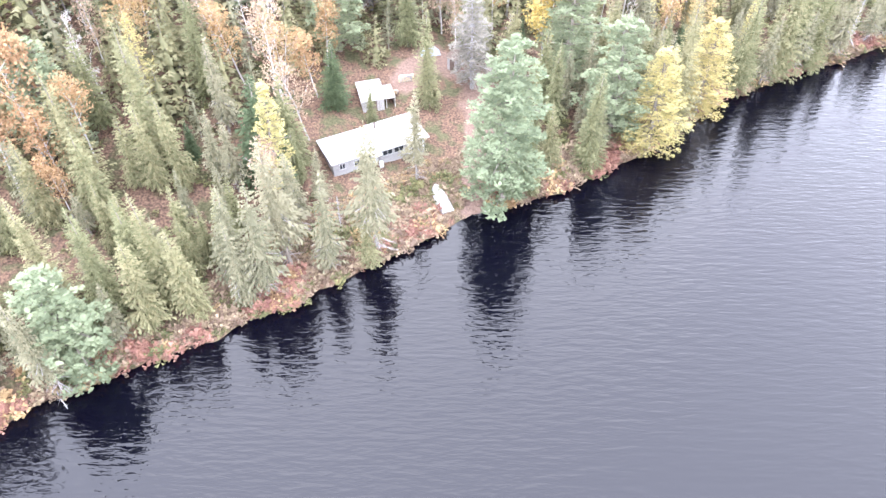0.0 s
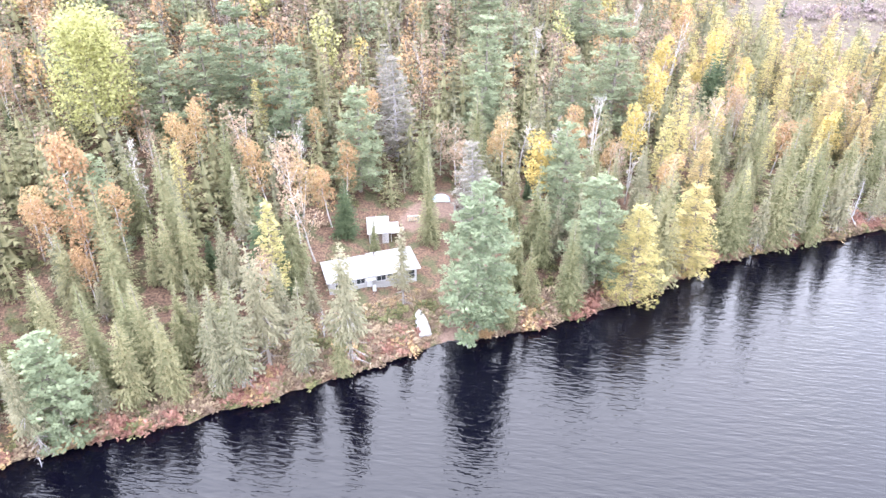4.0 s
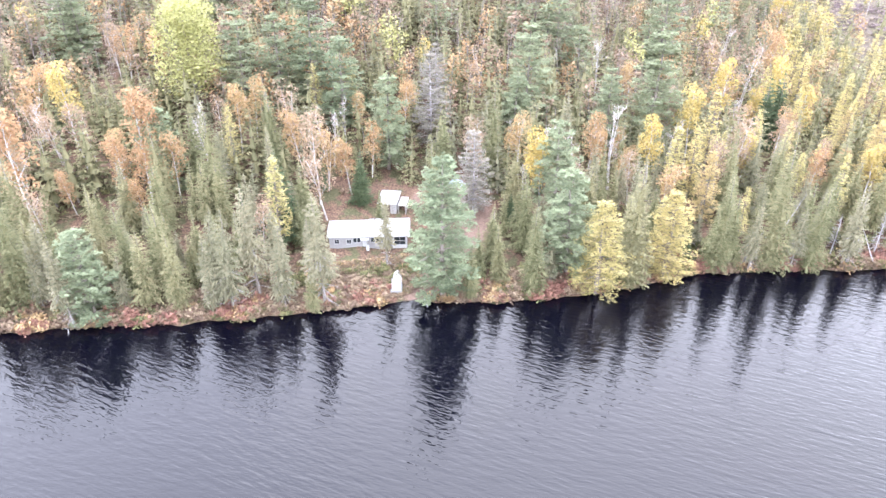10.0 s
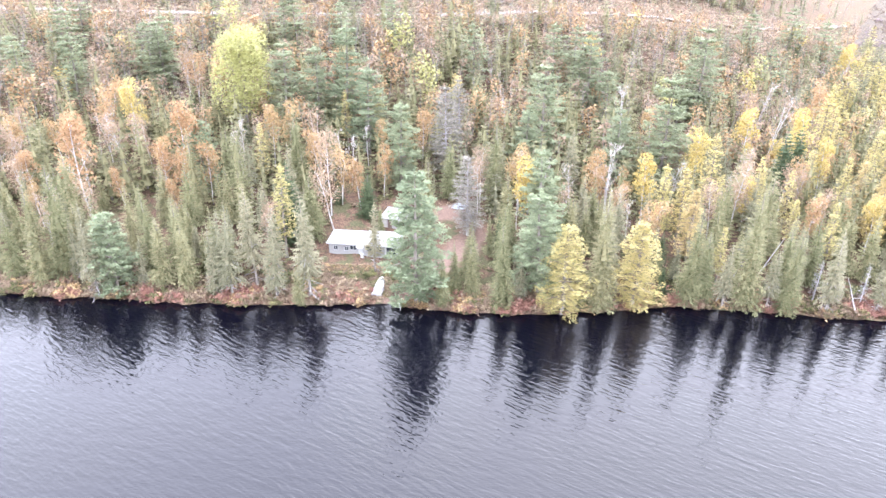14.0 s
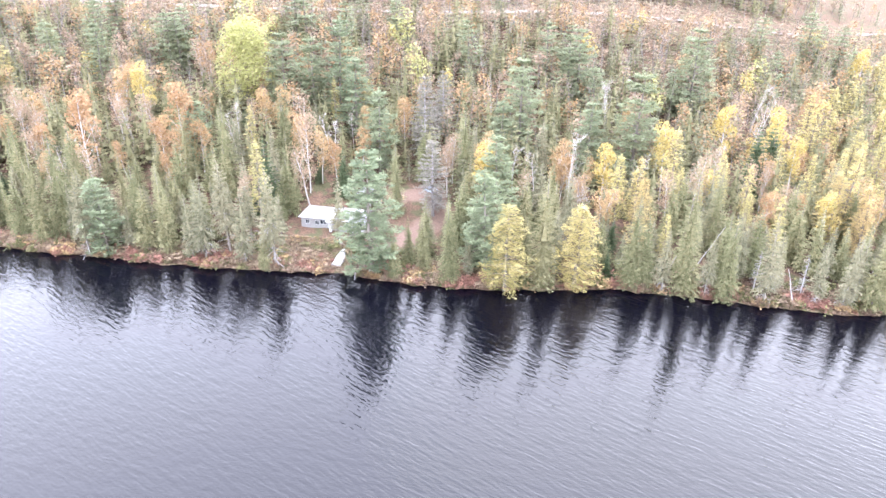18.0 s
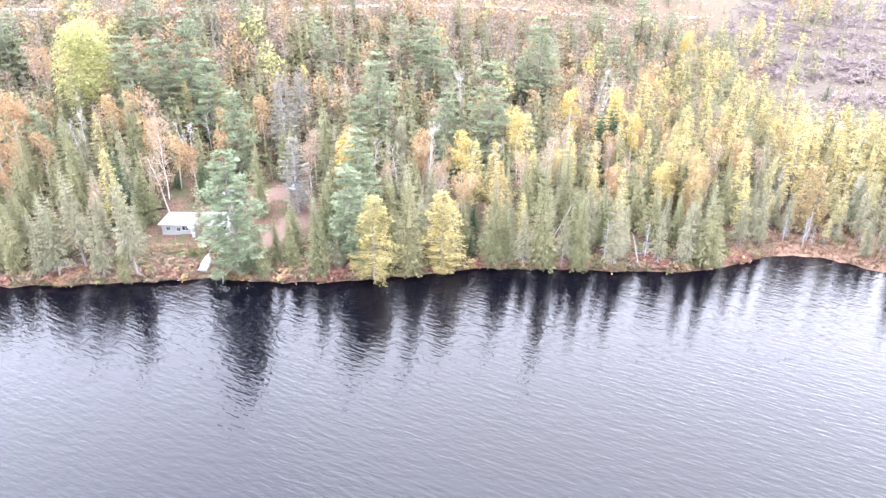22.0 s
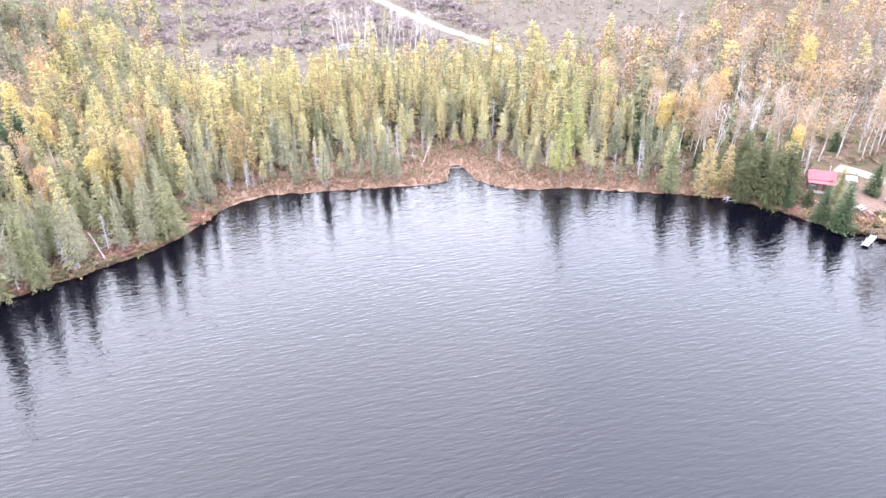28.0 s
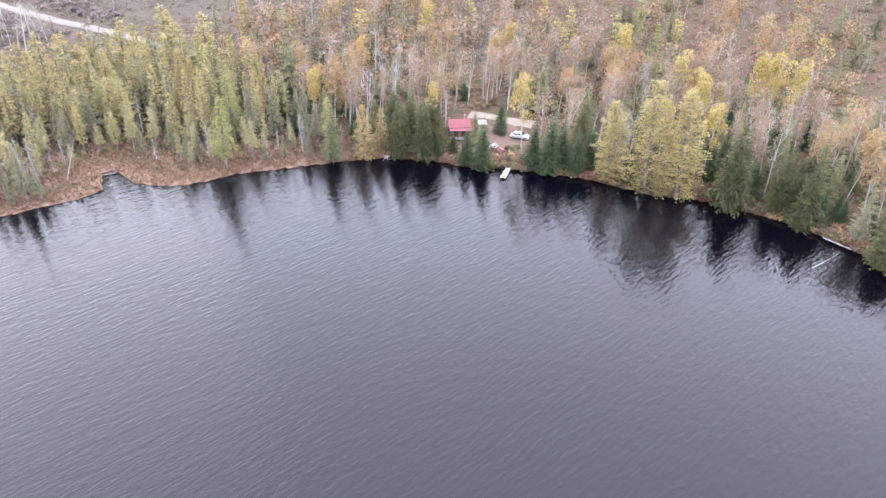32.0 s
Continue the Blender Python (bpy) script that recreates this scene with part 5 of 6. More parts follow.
def box(bm, x0, x1, y0, y1, z0, z1, bevel=0.012, slope=0.0):
    """A bevelled box; slope lifts its far (y1) side."""
    made = bmesh.ops.create_cube(bm, size=1.0)["verts"]
    for v in made:
        far = v.co.y > 0
        v.co = Vector((x0 + (v.co.x + 0.5) * (x1 - x0), y0 + (v.co.y + 0.5) * (y1 - y0), z0 + (v.co.z + 0.5) * (z1 - z0) + (slope if far else 0)))
    if bevel:
        edges = list({e for v in made for e in v.link_edges})
        bmesh.ops.bevel(bm, geom=edges, offset=bevel, segments=1, affect="EDGES")
    return bm


def part(name, bm, mat, parent, label=""):
    me = bpy.data.meshes.new(name)
    bm.to_mesh(me)
    bm.free()
    me.materials.append(mat)
    ob = new(name, me)
    ob.parent = parent
    if label:
        tagged(ob, label)
    return ob


def slab(name, parent, mat, *dims, label="", bevel=0.012, slope=0.0):
    return part(name, box(bmesh.new(), *dims, bevel=bevel, slope=slope), mat, parent, label)


def thing(name, x, y, turn, label, category, lift=0.0, group="", z=None):
    root = new(name)
    root.empty_display_size = 0.3
    root.matrix_world = pose(x, y, (z_at(x, y) if z is None else z) + lift, 0, 0, turn)
    return tagged(root, label, category, group)


def wall(name, parent, mat, x0, x1, y0, y1, z0, z1, openings=(), label="", slope=0.0):
    """A wall with holes for its windows: openings are (from, to, sill, head) along its length."""
    bm = bmesh.new()
    along_x = (x1 - x0) > (y1 - y0)
    a0, a1 = (x0, x1) if along_x else (y0, y1)

    def piece(p, q, r, s):
        if q - p > 0.01 and s - r > 0.01:
            box(bm, *((p, q, y0, y1) if along_x else (x0, x1, p, q)), r, s, 0)

    cur = a0
    for p, q, r, s in sorted(openings):
        piece(cur, p, z0, z1)
        piece(p, q, z0, r)
        piece(p, q, s, z1)
        cur = q
    piece(cur, a1, z0, z1)
    ob = part(name, bm, mat, parent, label)
    # siding boards, proud of the wall by a centimetre
    return ob


def window(parent, x0, x1, z0, z1, y, panes=2, frame_mat=None):
    """A window in a front wall whose outer face lies at y."""
    root = slab("window", parent, frame_mat or WHITE_PAINT, x0 - 0.06, x1 + 0.06, y - 0.05, y - 0.005, z0 - 0.1, z0 - 0.02, label="window with a white frame")
    w = (x1 - x0) / panes
    for name, dims in (("head", (x0 - 0.06, x1 + 0.06, y - 0.04, y + 0.06, z1, z1 + 0.07)), ("jamb", (x0 - 0.06, x0, y - 0.04, y + 0.06, z0, z1)), ("jamb", (x1, x1 + 0.06, y - 0.04, y + 0.06, z0, z1))):
        slab(name, root, frame_mat or WHITE_PAINT, *dims, bevel=0.006)
    for i in range(panes):
        slab("pane", root, GLASS, x0 + i * w + 0.02, x0 + (i + 1) * w - 0.02, y + 0.02, y + 0.035, z0, z1, bevel=0)
        if i:
            slab("mullion", root, frame_mat or WHITE_PAINT, x0 + i * w - 0.03, x0 + i * w + 0.03, y - 0.03, y + 0.05, z0, z1, bevel=0.005)
    return root


def ribbed_roof(parent, mat, x0, x1, y0, y1, z0, slope, label, thick=0.07, pitch=0.6):
    """A sheet roof sloping from y0 up to y1, with standing ribs and a fascia."""
    roof = slab("roof", parent, mat, x0, x1, y0, y1, z0, z0 + thick, label=label, slope=slope)
    n = int((x1 - x0) / pitch)
    for i in range(n + 1):
        x = x0 + 0.03 + (x1 - x0 - 0.06) * i / n
        slab("rib", roof, mat, x - 0.02, x + 0.02, y0 + 0.01, y1 - 0.01, z0 + thick, z0 + thick + 0.03, bevel=0, slope=slope)
    slab("fascia", roof, WHITE_PAINT, x0, x1, y0 - 0.03, y0 - 0.002, z0 - 0.08, z0 + thick, bevel=0.004)
    return roof


def lake_cabin():
    a = 27
    ax, nb = Vector((math.cos(radians(a)), math.sin(radians(a)), 0)), Vector((-math.sin(radians(a)), math.cos(radians(a)), 0))
    foot = Vector((-2.8, 75.9, 0)) - ax * 12.8
    c = thing("lake_cabin", foot.x, foot.y, a, "low blue-grey lakeside cabin with a white metal roof on posts", "cabin", z=2.55)
    h = 2.35
    left = [(0.9, 1.6, 1.0, 1.75), (2.9, 3.6, 0.95, 1.65), (3.95, 5.15, 1.15, 1.95)]
    wall("wall", c, SIDING, 0, 6.4, 0.15, 0.27, 0, h, left + [(5.45, 6.25, 0.02, 1.85)], "blue-grey clapboard front wall")
    wall("wall", c, SIDING, 6.4, 10.4, 0, 0.12, 0, h, [(6.9, 8.2, 1.2, 2.1), (8.5, 9.8, 1.2, 2.1)], "blue-grey clapboard front wall")
    wall("wall", c, WHITE_PAINT, 10.4, 12.8, -0.12, 0, 0, h, [(10.7, 12.5, 0.7, 2.1)], "white boarded bay wall")
    wall("wall", c, SIDING, 0, 12.8, 4.9, 5.02, 0, h + 0.25)
    wall("wall", c, SIDING, 0, 0.12, 0.27, 4.9, 0, h + 0.05)
    wall("wall", c, WHITE_PAINT, 12.68, 12.8, 0.0, 4.9, 0, h + 0.05, [(1.6, 2.5, 0.02, 1.9)])
    for x0, x1, z0, z1 in left:
        window(c, x0, x1, z0, z1, 0.15)
    window(c, 6.9, 8.2, 1.2, 2.1, 0.0)
    window(c, 8.5, 9.8, 1.2, 2.1, 0.0)
    big = window(c, 10.7, 12.5, 0.7, 2.1, -0.12, 2)
    slab("rail", big, WHITE_PAINT, 10.7, 12.5, -0.15, -0.07, 1.38, 1.44, bevel=0.004)
    door = slab("door", c, WHITE_PAINT, 5.47, 6.23, 0.17, 0.23, 0.03, 1.84, label="white boarded cabin door")
    slab("handle", door, DARK_WOOD, 6.08, 6.14, 0.10, 0.17, 0.9, 0.98, bevel=0.005)
    slab("awning", c, WHITE_PAINT, 5.2, 6.6, -0.75, 0.15, 1.95, 2.01, label="white awning over the door", slope=0.12)
    slab("side_door", c, DARK_WOOD, 12.7, 12.76, 1.62, 2.48, 0.03, 1.88)
    # clapboards on the grey walls
    for x0, x1, y in ((0, 6.4, 0.15), (6.4, 10.4, 0.0)):
        for i in range(14):
            z0 = 0.02 + i * 0.158
            gaps = [(p, q) for p, q, r, s in (left + [(5.45, 6.25, 0.02, 1.85)] if x0 == 0 else [(6.9, 8.2, 1.2, 2.1), (8.5, 9.8, 1.2, 2.1)]) if r - 0.12 < z0 + 0.15 and z0 < s + 0.08]
            cur = x0
            for p, q in gaps + [(x1, x1)]:
                if p - 0.07 - cur > 0.05:
                    slab("clapboard", c, SIDING, cur, p - 0.07 if p < x1 else x1, y - 0.022, y - 0.003, z0, z0 + 0.145, bevel=0)
                cur = q + 0.07
    for x in (0.1, 2.2, 4.3, 6.4, 8.5, 10.6, 12.6):
        slab("post", c, DARK_WOOD, x - 0.08, x + 0.08, 0.2, 0.36, -1.6, 0, bevel=0.01)
        slab("post", c, DARK_WOOD, x - 0.08, x + 0.08, 4.6, 4.76, -1.2, 0, bevel=0.01)
    slab("floor_deck", c, DARK_WOOD, 0.0, 12.8, 0.28, 4.89, -0.18, -0.005)
    slab("beam", c, WEATHERED, -0.1, 12.9, 0.0, 0.1, -0.22, -0.02)
    ribbed_roof(c, ROOF_WHITE, -0.35, 6.38, -0.3, 5.3, h + 0.02, 0.2, "white metal roof, slightly lower half")
    ribbed_roof(c, ROOF_WHITE, 6.42, 13.35, -0.55, 5.35, h + 0.1, 0.25, "white metal roof over the main room")
    flue = slab("chimney_pipe", c, DARK_WOOD, 7.4, 7.55, 3.9, 4.05, h + 0.5, h + 1.3, label="thin dark stove pipe")
    slab("cap", flue, DARK_WOOD, 7.33, 7.62, 3.83, 4.12, h + 1.3, h + 1.36)
    for x in (5.4, 6.0):
        slab("stringer", c, WHITE_PAINT, x, x + 0.06, -1.25, 0.1, -1.45, -0.05, bevel=0.004)
    for i in range(4):
        slab("step", c, WHITE_PAINT, 5.47, 5.99, -1.2 + i * 0.32, -0.98 + i * 0.32, -1.2 + i * 0.33, -1.15 + i * 0.33, bevel=0.004)
    return c


lake_cabin()
cooler = thing("propane_cabinet", -8.3, 72.4, 27, "white metal cabinet standing by the cabin steps", "cabinet")
slab("body", cooler, WHITE_PAINT, -0.25, 0.25, -0.2, 0.2, 0, 0.9)
slab("door", cooler, WHITE_PAINT, -0.22, 0.22, -0.235, -0.205, 0.06, 0.84)


def board_walls(c, w, d, h, mat, rise, board=0.2):
    """Four walls of upright boards."""
    for y in (0.0, d):
        n = int(w / board)
        for i in range(n):
            slab("board", c, mat, i * w / n + 0.008, (i + 1) * w / n - 0.008, y - 0.02, y + 0.02, 0, h + (rise if y else 0), bevel=0)
    for x in (0.0, w):
        n = int(d / board)
        for i in range(n):
            top = h + rise * (i + 0.5) / n
            slab("board", c, mat, x - 0.02, x + 0.02, i * d / n + 0.03, (i + 1) * d / n - 0.008, 0, top, bevel=0)


def tool_shed():
    c = thing("tool_shed", -11.3, 82.0, 16, "weathered grey board shed with a pale sheet roof", "shed", lift=-0.1)
    board_walls(c, 3.0, 3.4, 2.0, WEATHERED, 0.55)
    ribbed_roof(c, ROOF_WHITE, -0.25, 3.25, -0.35, 3.8, 2.03, 0.62, "pale sheet metal roof")
    door = slab("door", c, DARK_WOOD, 1.2, 2.0, -0.06, -0.025, 0.05, 1.75, label="dark boarded shed door")
    slab("handle", door, WHITE_PAINT, 1.28, 1.33, -0.1, -0.06, 0.9, 1.0, bevel=0.004)
    slab("lean_to_roof", c, WEATHERED, 3.3, 4.7, 0.2, 3.3, 1.55, 1.6, label="low lean-to roof of grey boards", slope=0.25)
    for x, y in ((4.6, 0.3), (4.6, 3.2), (3.4, 0.3)):
        slab("post", c, WEATHERED, x - 0.05, x + 0.05, y - 0.05, y + 0.05, 0, 1.56 + 0.08 * y, bevel=0.005)
    for i in range(9):
        slab("board", c, WEATHERED, 4.62, 4.66, 0.4 + 0.3 * i, 0.68 + 0.3 * i, 0, 1.5, bevel=0)
    return c


tool_shed()


def woodpile(x, y, turn, rows, cols, label):
    c = thing("woodpile", x, y, turn, label, "firewood")
    r = random.Random(int(x * 10) % 97)
    s = Shape(41)
    for j in range(rows):
        for i in range(cols):
            px, pz, rad = i * 0.2 + 0.1 * (j % 2), 0.1 + j * 0.17, r.uniform(0.075, 0.1)
            bm = bmesh.new()
            bmesh.ops.create_cone(bm, cap_ends=True, segments=7, radius1=rad, radius2=rad * 0.95, depth=0.42,
                                  matrix=pose(px, r.uniform(-0.05, 0.05), pz, 90, 0, r.uniform(-6, 6)))
            part("log", bm, FRESH_WOOD if r.random() < 0.7 else WEATHERED, c)
    return c


woodpile(-6.6, 88.8, 10, 6, 11, "stacked pile of pale split firewood")
woodpile(-8.2, 85.4, 30, 3, 9, "low pile of firewood beside the shed")


def privy():
    c = thing("privy", 0.4, 92.3, -25, "small grey board privy at the edge of the clearing", "outhouse", lift=-0.05)
    board_walls(c, 1.6, 1.6, 1.95, WEATHERED, 0.3)
    slab("roof", c, DARK_WOOD, -0.2, 1.8, -0.25, 1.85, 1.97, 2.03, slope=0.38)
    slab("door", c, DARK_WOOD, 0.4, 1.15, -0.06, -0.025, 0.05, 1.75, label="dark plank door")


privy()


def tarp_heap(x, y, turn, label):
    s = Shape(61)
    n = 9
    pts = [[Vector(((i / (n - 1) - 0.5) * 3.0, (j / (n - 1) - 0.5) * 1.8, 0)) for i in range(n)] for j in range(n)]
    for j in range(n):
        for i in range(n):
            u, v = abs(i / (n - 1) - 0.5) * 2, abs(j / (n - 1) - 0.5) * 2
            pts[j][i].z = 0.95 * (1 - u ** 3) * (1 - v ** 3) + s.r.uniform(-0.06, 0.06) * (u < 0.95 and v < 0.95)
    verts = [tuple(p) for row in pts for p in row]
    faces = [(j * n + i, j * n + i + 1, (j + 1) * n + i + 1, (j + 1) * n + i) for j in range(n - 1) for i in range(n - 1)]
    ob = new("tarpaulin", mesh_from("tarpaulin", verts, faces, [TARP], True))
    ob.matrix_world = pose(x, y, z_at(x, y) - 0.02, 0, 0, turn)
    return tagged(ob, label, "tarp")


tarp_heap(-2.2, 95.2, 10, "blue-grey tarpaulin over a heap by the clearing")


def boat():
    """An open boat lying keel up on the bank."""
    c = thing("rowing_boat", 0.35, 65.6, 114, "white boat lying keel up on the bank", "boat", z=0.35)
    c.matrix_world = Matrix.Translation((0.35, 65.7, 0.42)) @ pose(0, 0, 0, 0, 0, 114) @ pose(0, 0, 0, 0, -17, 0)
    n, m = 15, 11
    verts, faces = [], []
    for i in range(n):
        t = i / (n - 1)
        half = 0.95 * (1 - max(0, t - 0.35) ** 2 * 2.25) ** 0.5 if t < 1 else 0.03
        half = max(0.03, half * (0.9 + 0.1 * min(1, t * 5)))
        deep = 0.62 - 0.08 * t
        for j in range(m):
            a = -1 + 2 * j / (m - 1)
            y = half * (abs(a) ** 0.75) * (1 if a > 0 else -1)
            z = deep * (1 - abs(a) ** 3.2) + 0.05 * (1 - abs(a)) + 0.22 * t ** 3 * (abs(a) - 0.6)
            verts.append((t * 4.35, y, z))
    for i in range(n - 1):
        for j in range(m - 1):
            faces.append((i * m + j, i * m + j + 1, (i + 1) * m + j + 1, (i + 1) * m + j))
    me = mesh_from("hull", verts, faces, [ALU], True)
    hull = new("hull", me)
    hull.parent = c
    hull.modifiers.new("thick", "SOLIDIFY").thickness = 0.03
    slab("transom", c, ALU, -0.03, 0.02, -0.84, 0.84, 0.0, 0.6, label="flat white stern board")
    slab("keel", c, ALU, 0.0, 4.1, -0.025, 0.025, 0.6, 0.7)
    for y in (-0.35, 0.35):
        slab("strake", c, ALU, 0.1, 3.4, y - 0.02, y + 0.02, 0.56, 0.63, bevel=0.004)
    for y in (-0.94, 0.9):
        slab("gunwale", c, WEATHERED, 0.0, 2.2, y, y + 0.05, 0.0, 0.06, bevel=0.004)


boat()


# east bank: red-roofed cabin, dock, car
def gable_prism(name, parent, mat, x0, x1, y0, y1, z0, rise, over, label="", thick=0.07):
    """Two roof slopes with ribs, ridge along x."""
    ym = (y0 + y1) / 2
    for lo, hi, zl, zh in ((y0 - over, ym, z0, z0 + rise), (ym, y1 + over, z0 + rise, z0)):
        bm = bmesh.new()
        box(bm, x0 - over, x1 + over, lo, hi, zl, zl + thick, 0, zh - zl)
        roof = part(name, bm, mat, parent, label)
        for i in range(int((x1 - x0 + 2 * over) / 0.5) + 1):
            x = x0 - over + 0.02 + i * 0.5
            slab("rib", roof, mat, x, x + 0.035, lo + 0.01, hi - 0.01, zl + thick, zl + thick + 0.025, bevel=0, slope=zh - zl)


def red_cabin():
    c = thing("red_roofed_cabin", 202.0, 90.6, -38, "small cabin with a red metal roof among birches", "cabin", z=2.55)
    w, d, h = 4.4, 4.0, 2.2
    front = [(0.4, 1.3, 0.9, 1.7), (3.2, 4.1, 0.9, 1.7)]
    wall("wall", c, DARK_WOOD, 0, w, 0, 0.12, 0, h, front + [(1.8, 2.65, 0.02, 1.95)], "dark stained front wall")
    wall("wall", c, DARK_WOOD, 0, w, d - 0.12, d, 0, h)
    wall("wall", c, DARK_WOOD, 0, 0.12, 0.12, d - 0.12, 0, h)
    wall("wall", c, DARK_WOOD, w - 0.12, w, 0.12, d - 0.12, 0, h)
    for x in (0.02, w - 0.1):
        bm = bmesh.new()
        vs = [bm.verts.new(p) for p in ((x, 0.05, h), (x, d - 0.05, h), (x, d / 2, h + 1.15), (x + 0.08, 0.05, h), (x + 0.08, d - 0.05, h), (x + 0.08, d / 2, h + 1.15))]
        for f in ((0, 1, 2), (3, 5, 4), (0, 3, 4, 1), (1, 4, 5, 2), (2, 5, 3, 0)):
            bm.faces.new([vs[i] for i in f])
        part("gable", bm, DARK_WOOD, c)
    for x0, x1, z0, z1 in front:
        window(c, x0, x1, z0, z1, 0.0)
    slab("door", c, BRICK_RED, 1.82, 2.63, 0.02, 0.08, 0.03, 1.94, label="red cabin door")
    gable_prism("roof", c, RED_METAL, 0, w, 0, d, h, 1.25, 0.4, "red sheet metal roof")
    slab("porch_roof", c, RED_METAL, -0.3, w + 0.3, -1.5, -0.42, h - 0.35, h - 0.29, label="red metal porch roof", slope=0.25)
    slab("porch_deck", c, WEATHERED, -0.2, w + 0.2, -1.45, -0.02, -0.2, -0.08)
    for x in (-0.1, 1.5, 2.95, w + 0.1):
        slab("porch_post", c, DARK_WOOD, x - 0.05, x + 0.05, -1.4, -1.3, -0.08, h - 0.34, bevel=0.005)
    for x in (0, w / 2, w):
        for y in (-1.3, 0.1, d - 0.1):
            slab("pier", c, WEATHERED, x - 0.12, x + 0.12, y - 0.12, y + 0.12, -1.4, -0.2, bevel=0)
    pipe = slab("chimney_pipe", c, STEEL, 3.7, 3.85, 3.2, 3.35, h + 0.6, h + 1.9)
    slab("cap", pipe, STEEL, 3.63, 3.92, 3.13, 3.42, h + 1.9, h + 1.96)


red_cabin()


def white_shed(x, y, turn):
    c = thing("garden_shed", x, y, turn, "small white-roofed shed beside the red cabin", "shed", lift=-0.05)
    board_walls(c, 1.7, 1.6, 1.6, WEATHERED, 0.3, 0.25)
    slab("roof", c, ROOF_WHITE, -0.2, 1.9, -0.25, 1.85, 1.64, 1.7, slope=0.38)
    slab("door", c, DARK_WOOD, 0.5, 1.2, -0.06, -0.025, 0.05, 1.5)


white_shed(209.6, 88.6, -40)


def dock():
    c = thing("dock", 204.2, 74.2, 208, "pale wooden dock reaching from the bank into the lake", "dock", z=0.35)
    for i in range(26):
        slab("plank", c, WHITE_PAINT if i > 7 else WEATHERED, i * 0.3 + 0.01, i * 0.3 + 0.285, -0.4 if i < 8 else -0.55, 0.4 if i < 8 else 0.55, 0.0, 0.05, bevel=0.004)
    for y in (-0.5, 0.4):
        slab("stringer", c, WEATHERED, 2.3, 7.8, y, y + 0.1, -0.16, -0.004)
    for y in (-0.38, 0.3):
        slab("stringer", c, WEATHERED, 0, 2.3, y, y + 0.08, -0.16, -0.004)
    for x in (2.6, 5.2, 7.6):
        for y in (-0.62, 0.62):
            bm = bmesh.new()
            bmesh.ops.create_cone(bm, cap_ends=True, segments=8, radius1=0.06, radius2=0.05, depth=2.0, matrix=Matrix.Translation((x, y, -0.5)))
            part("post", bm, WEATHERED, c)
    for x in (3.4, 6.4):
        slab("float", c, RUBBER, x - 0.5, x + 0.5, -0.38, 0.38, -0.42, -0.17, bevel=0.06)


dock()


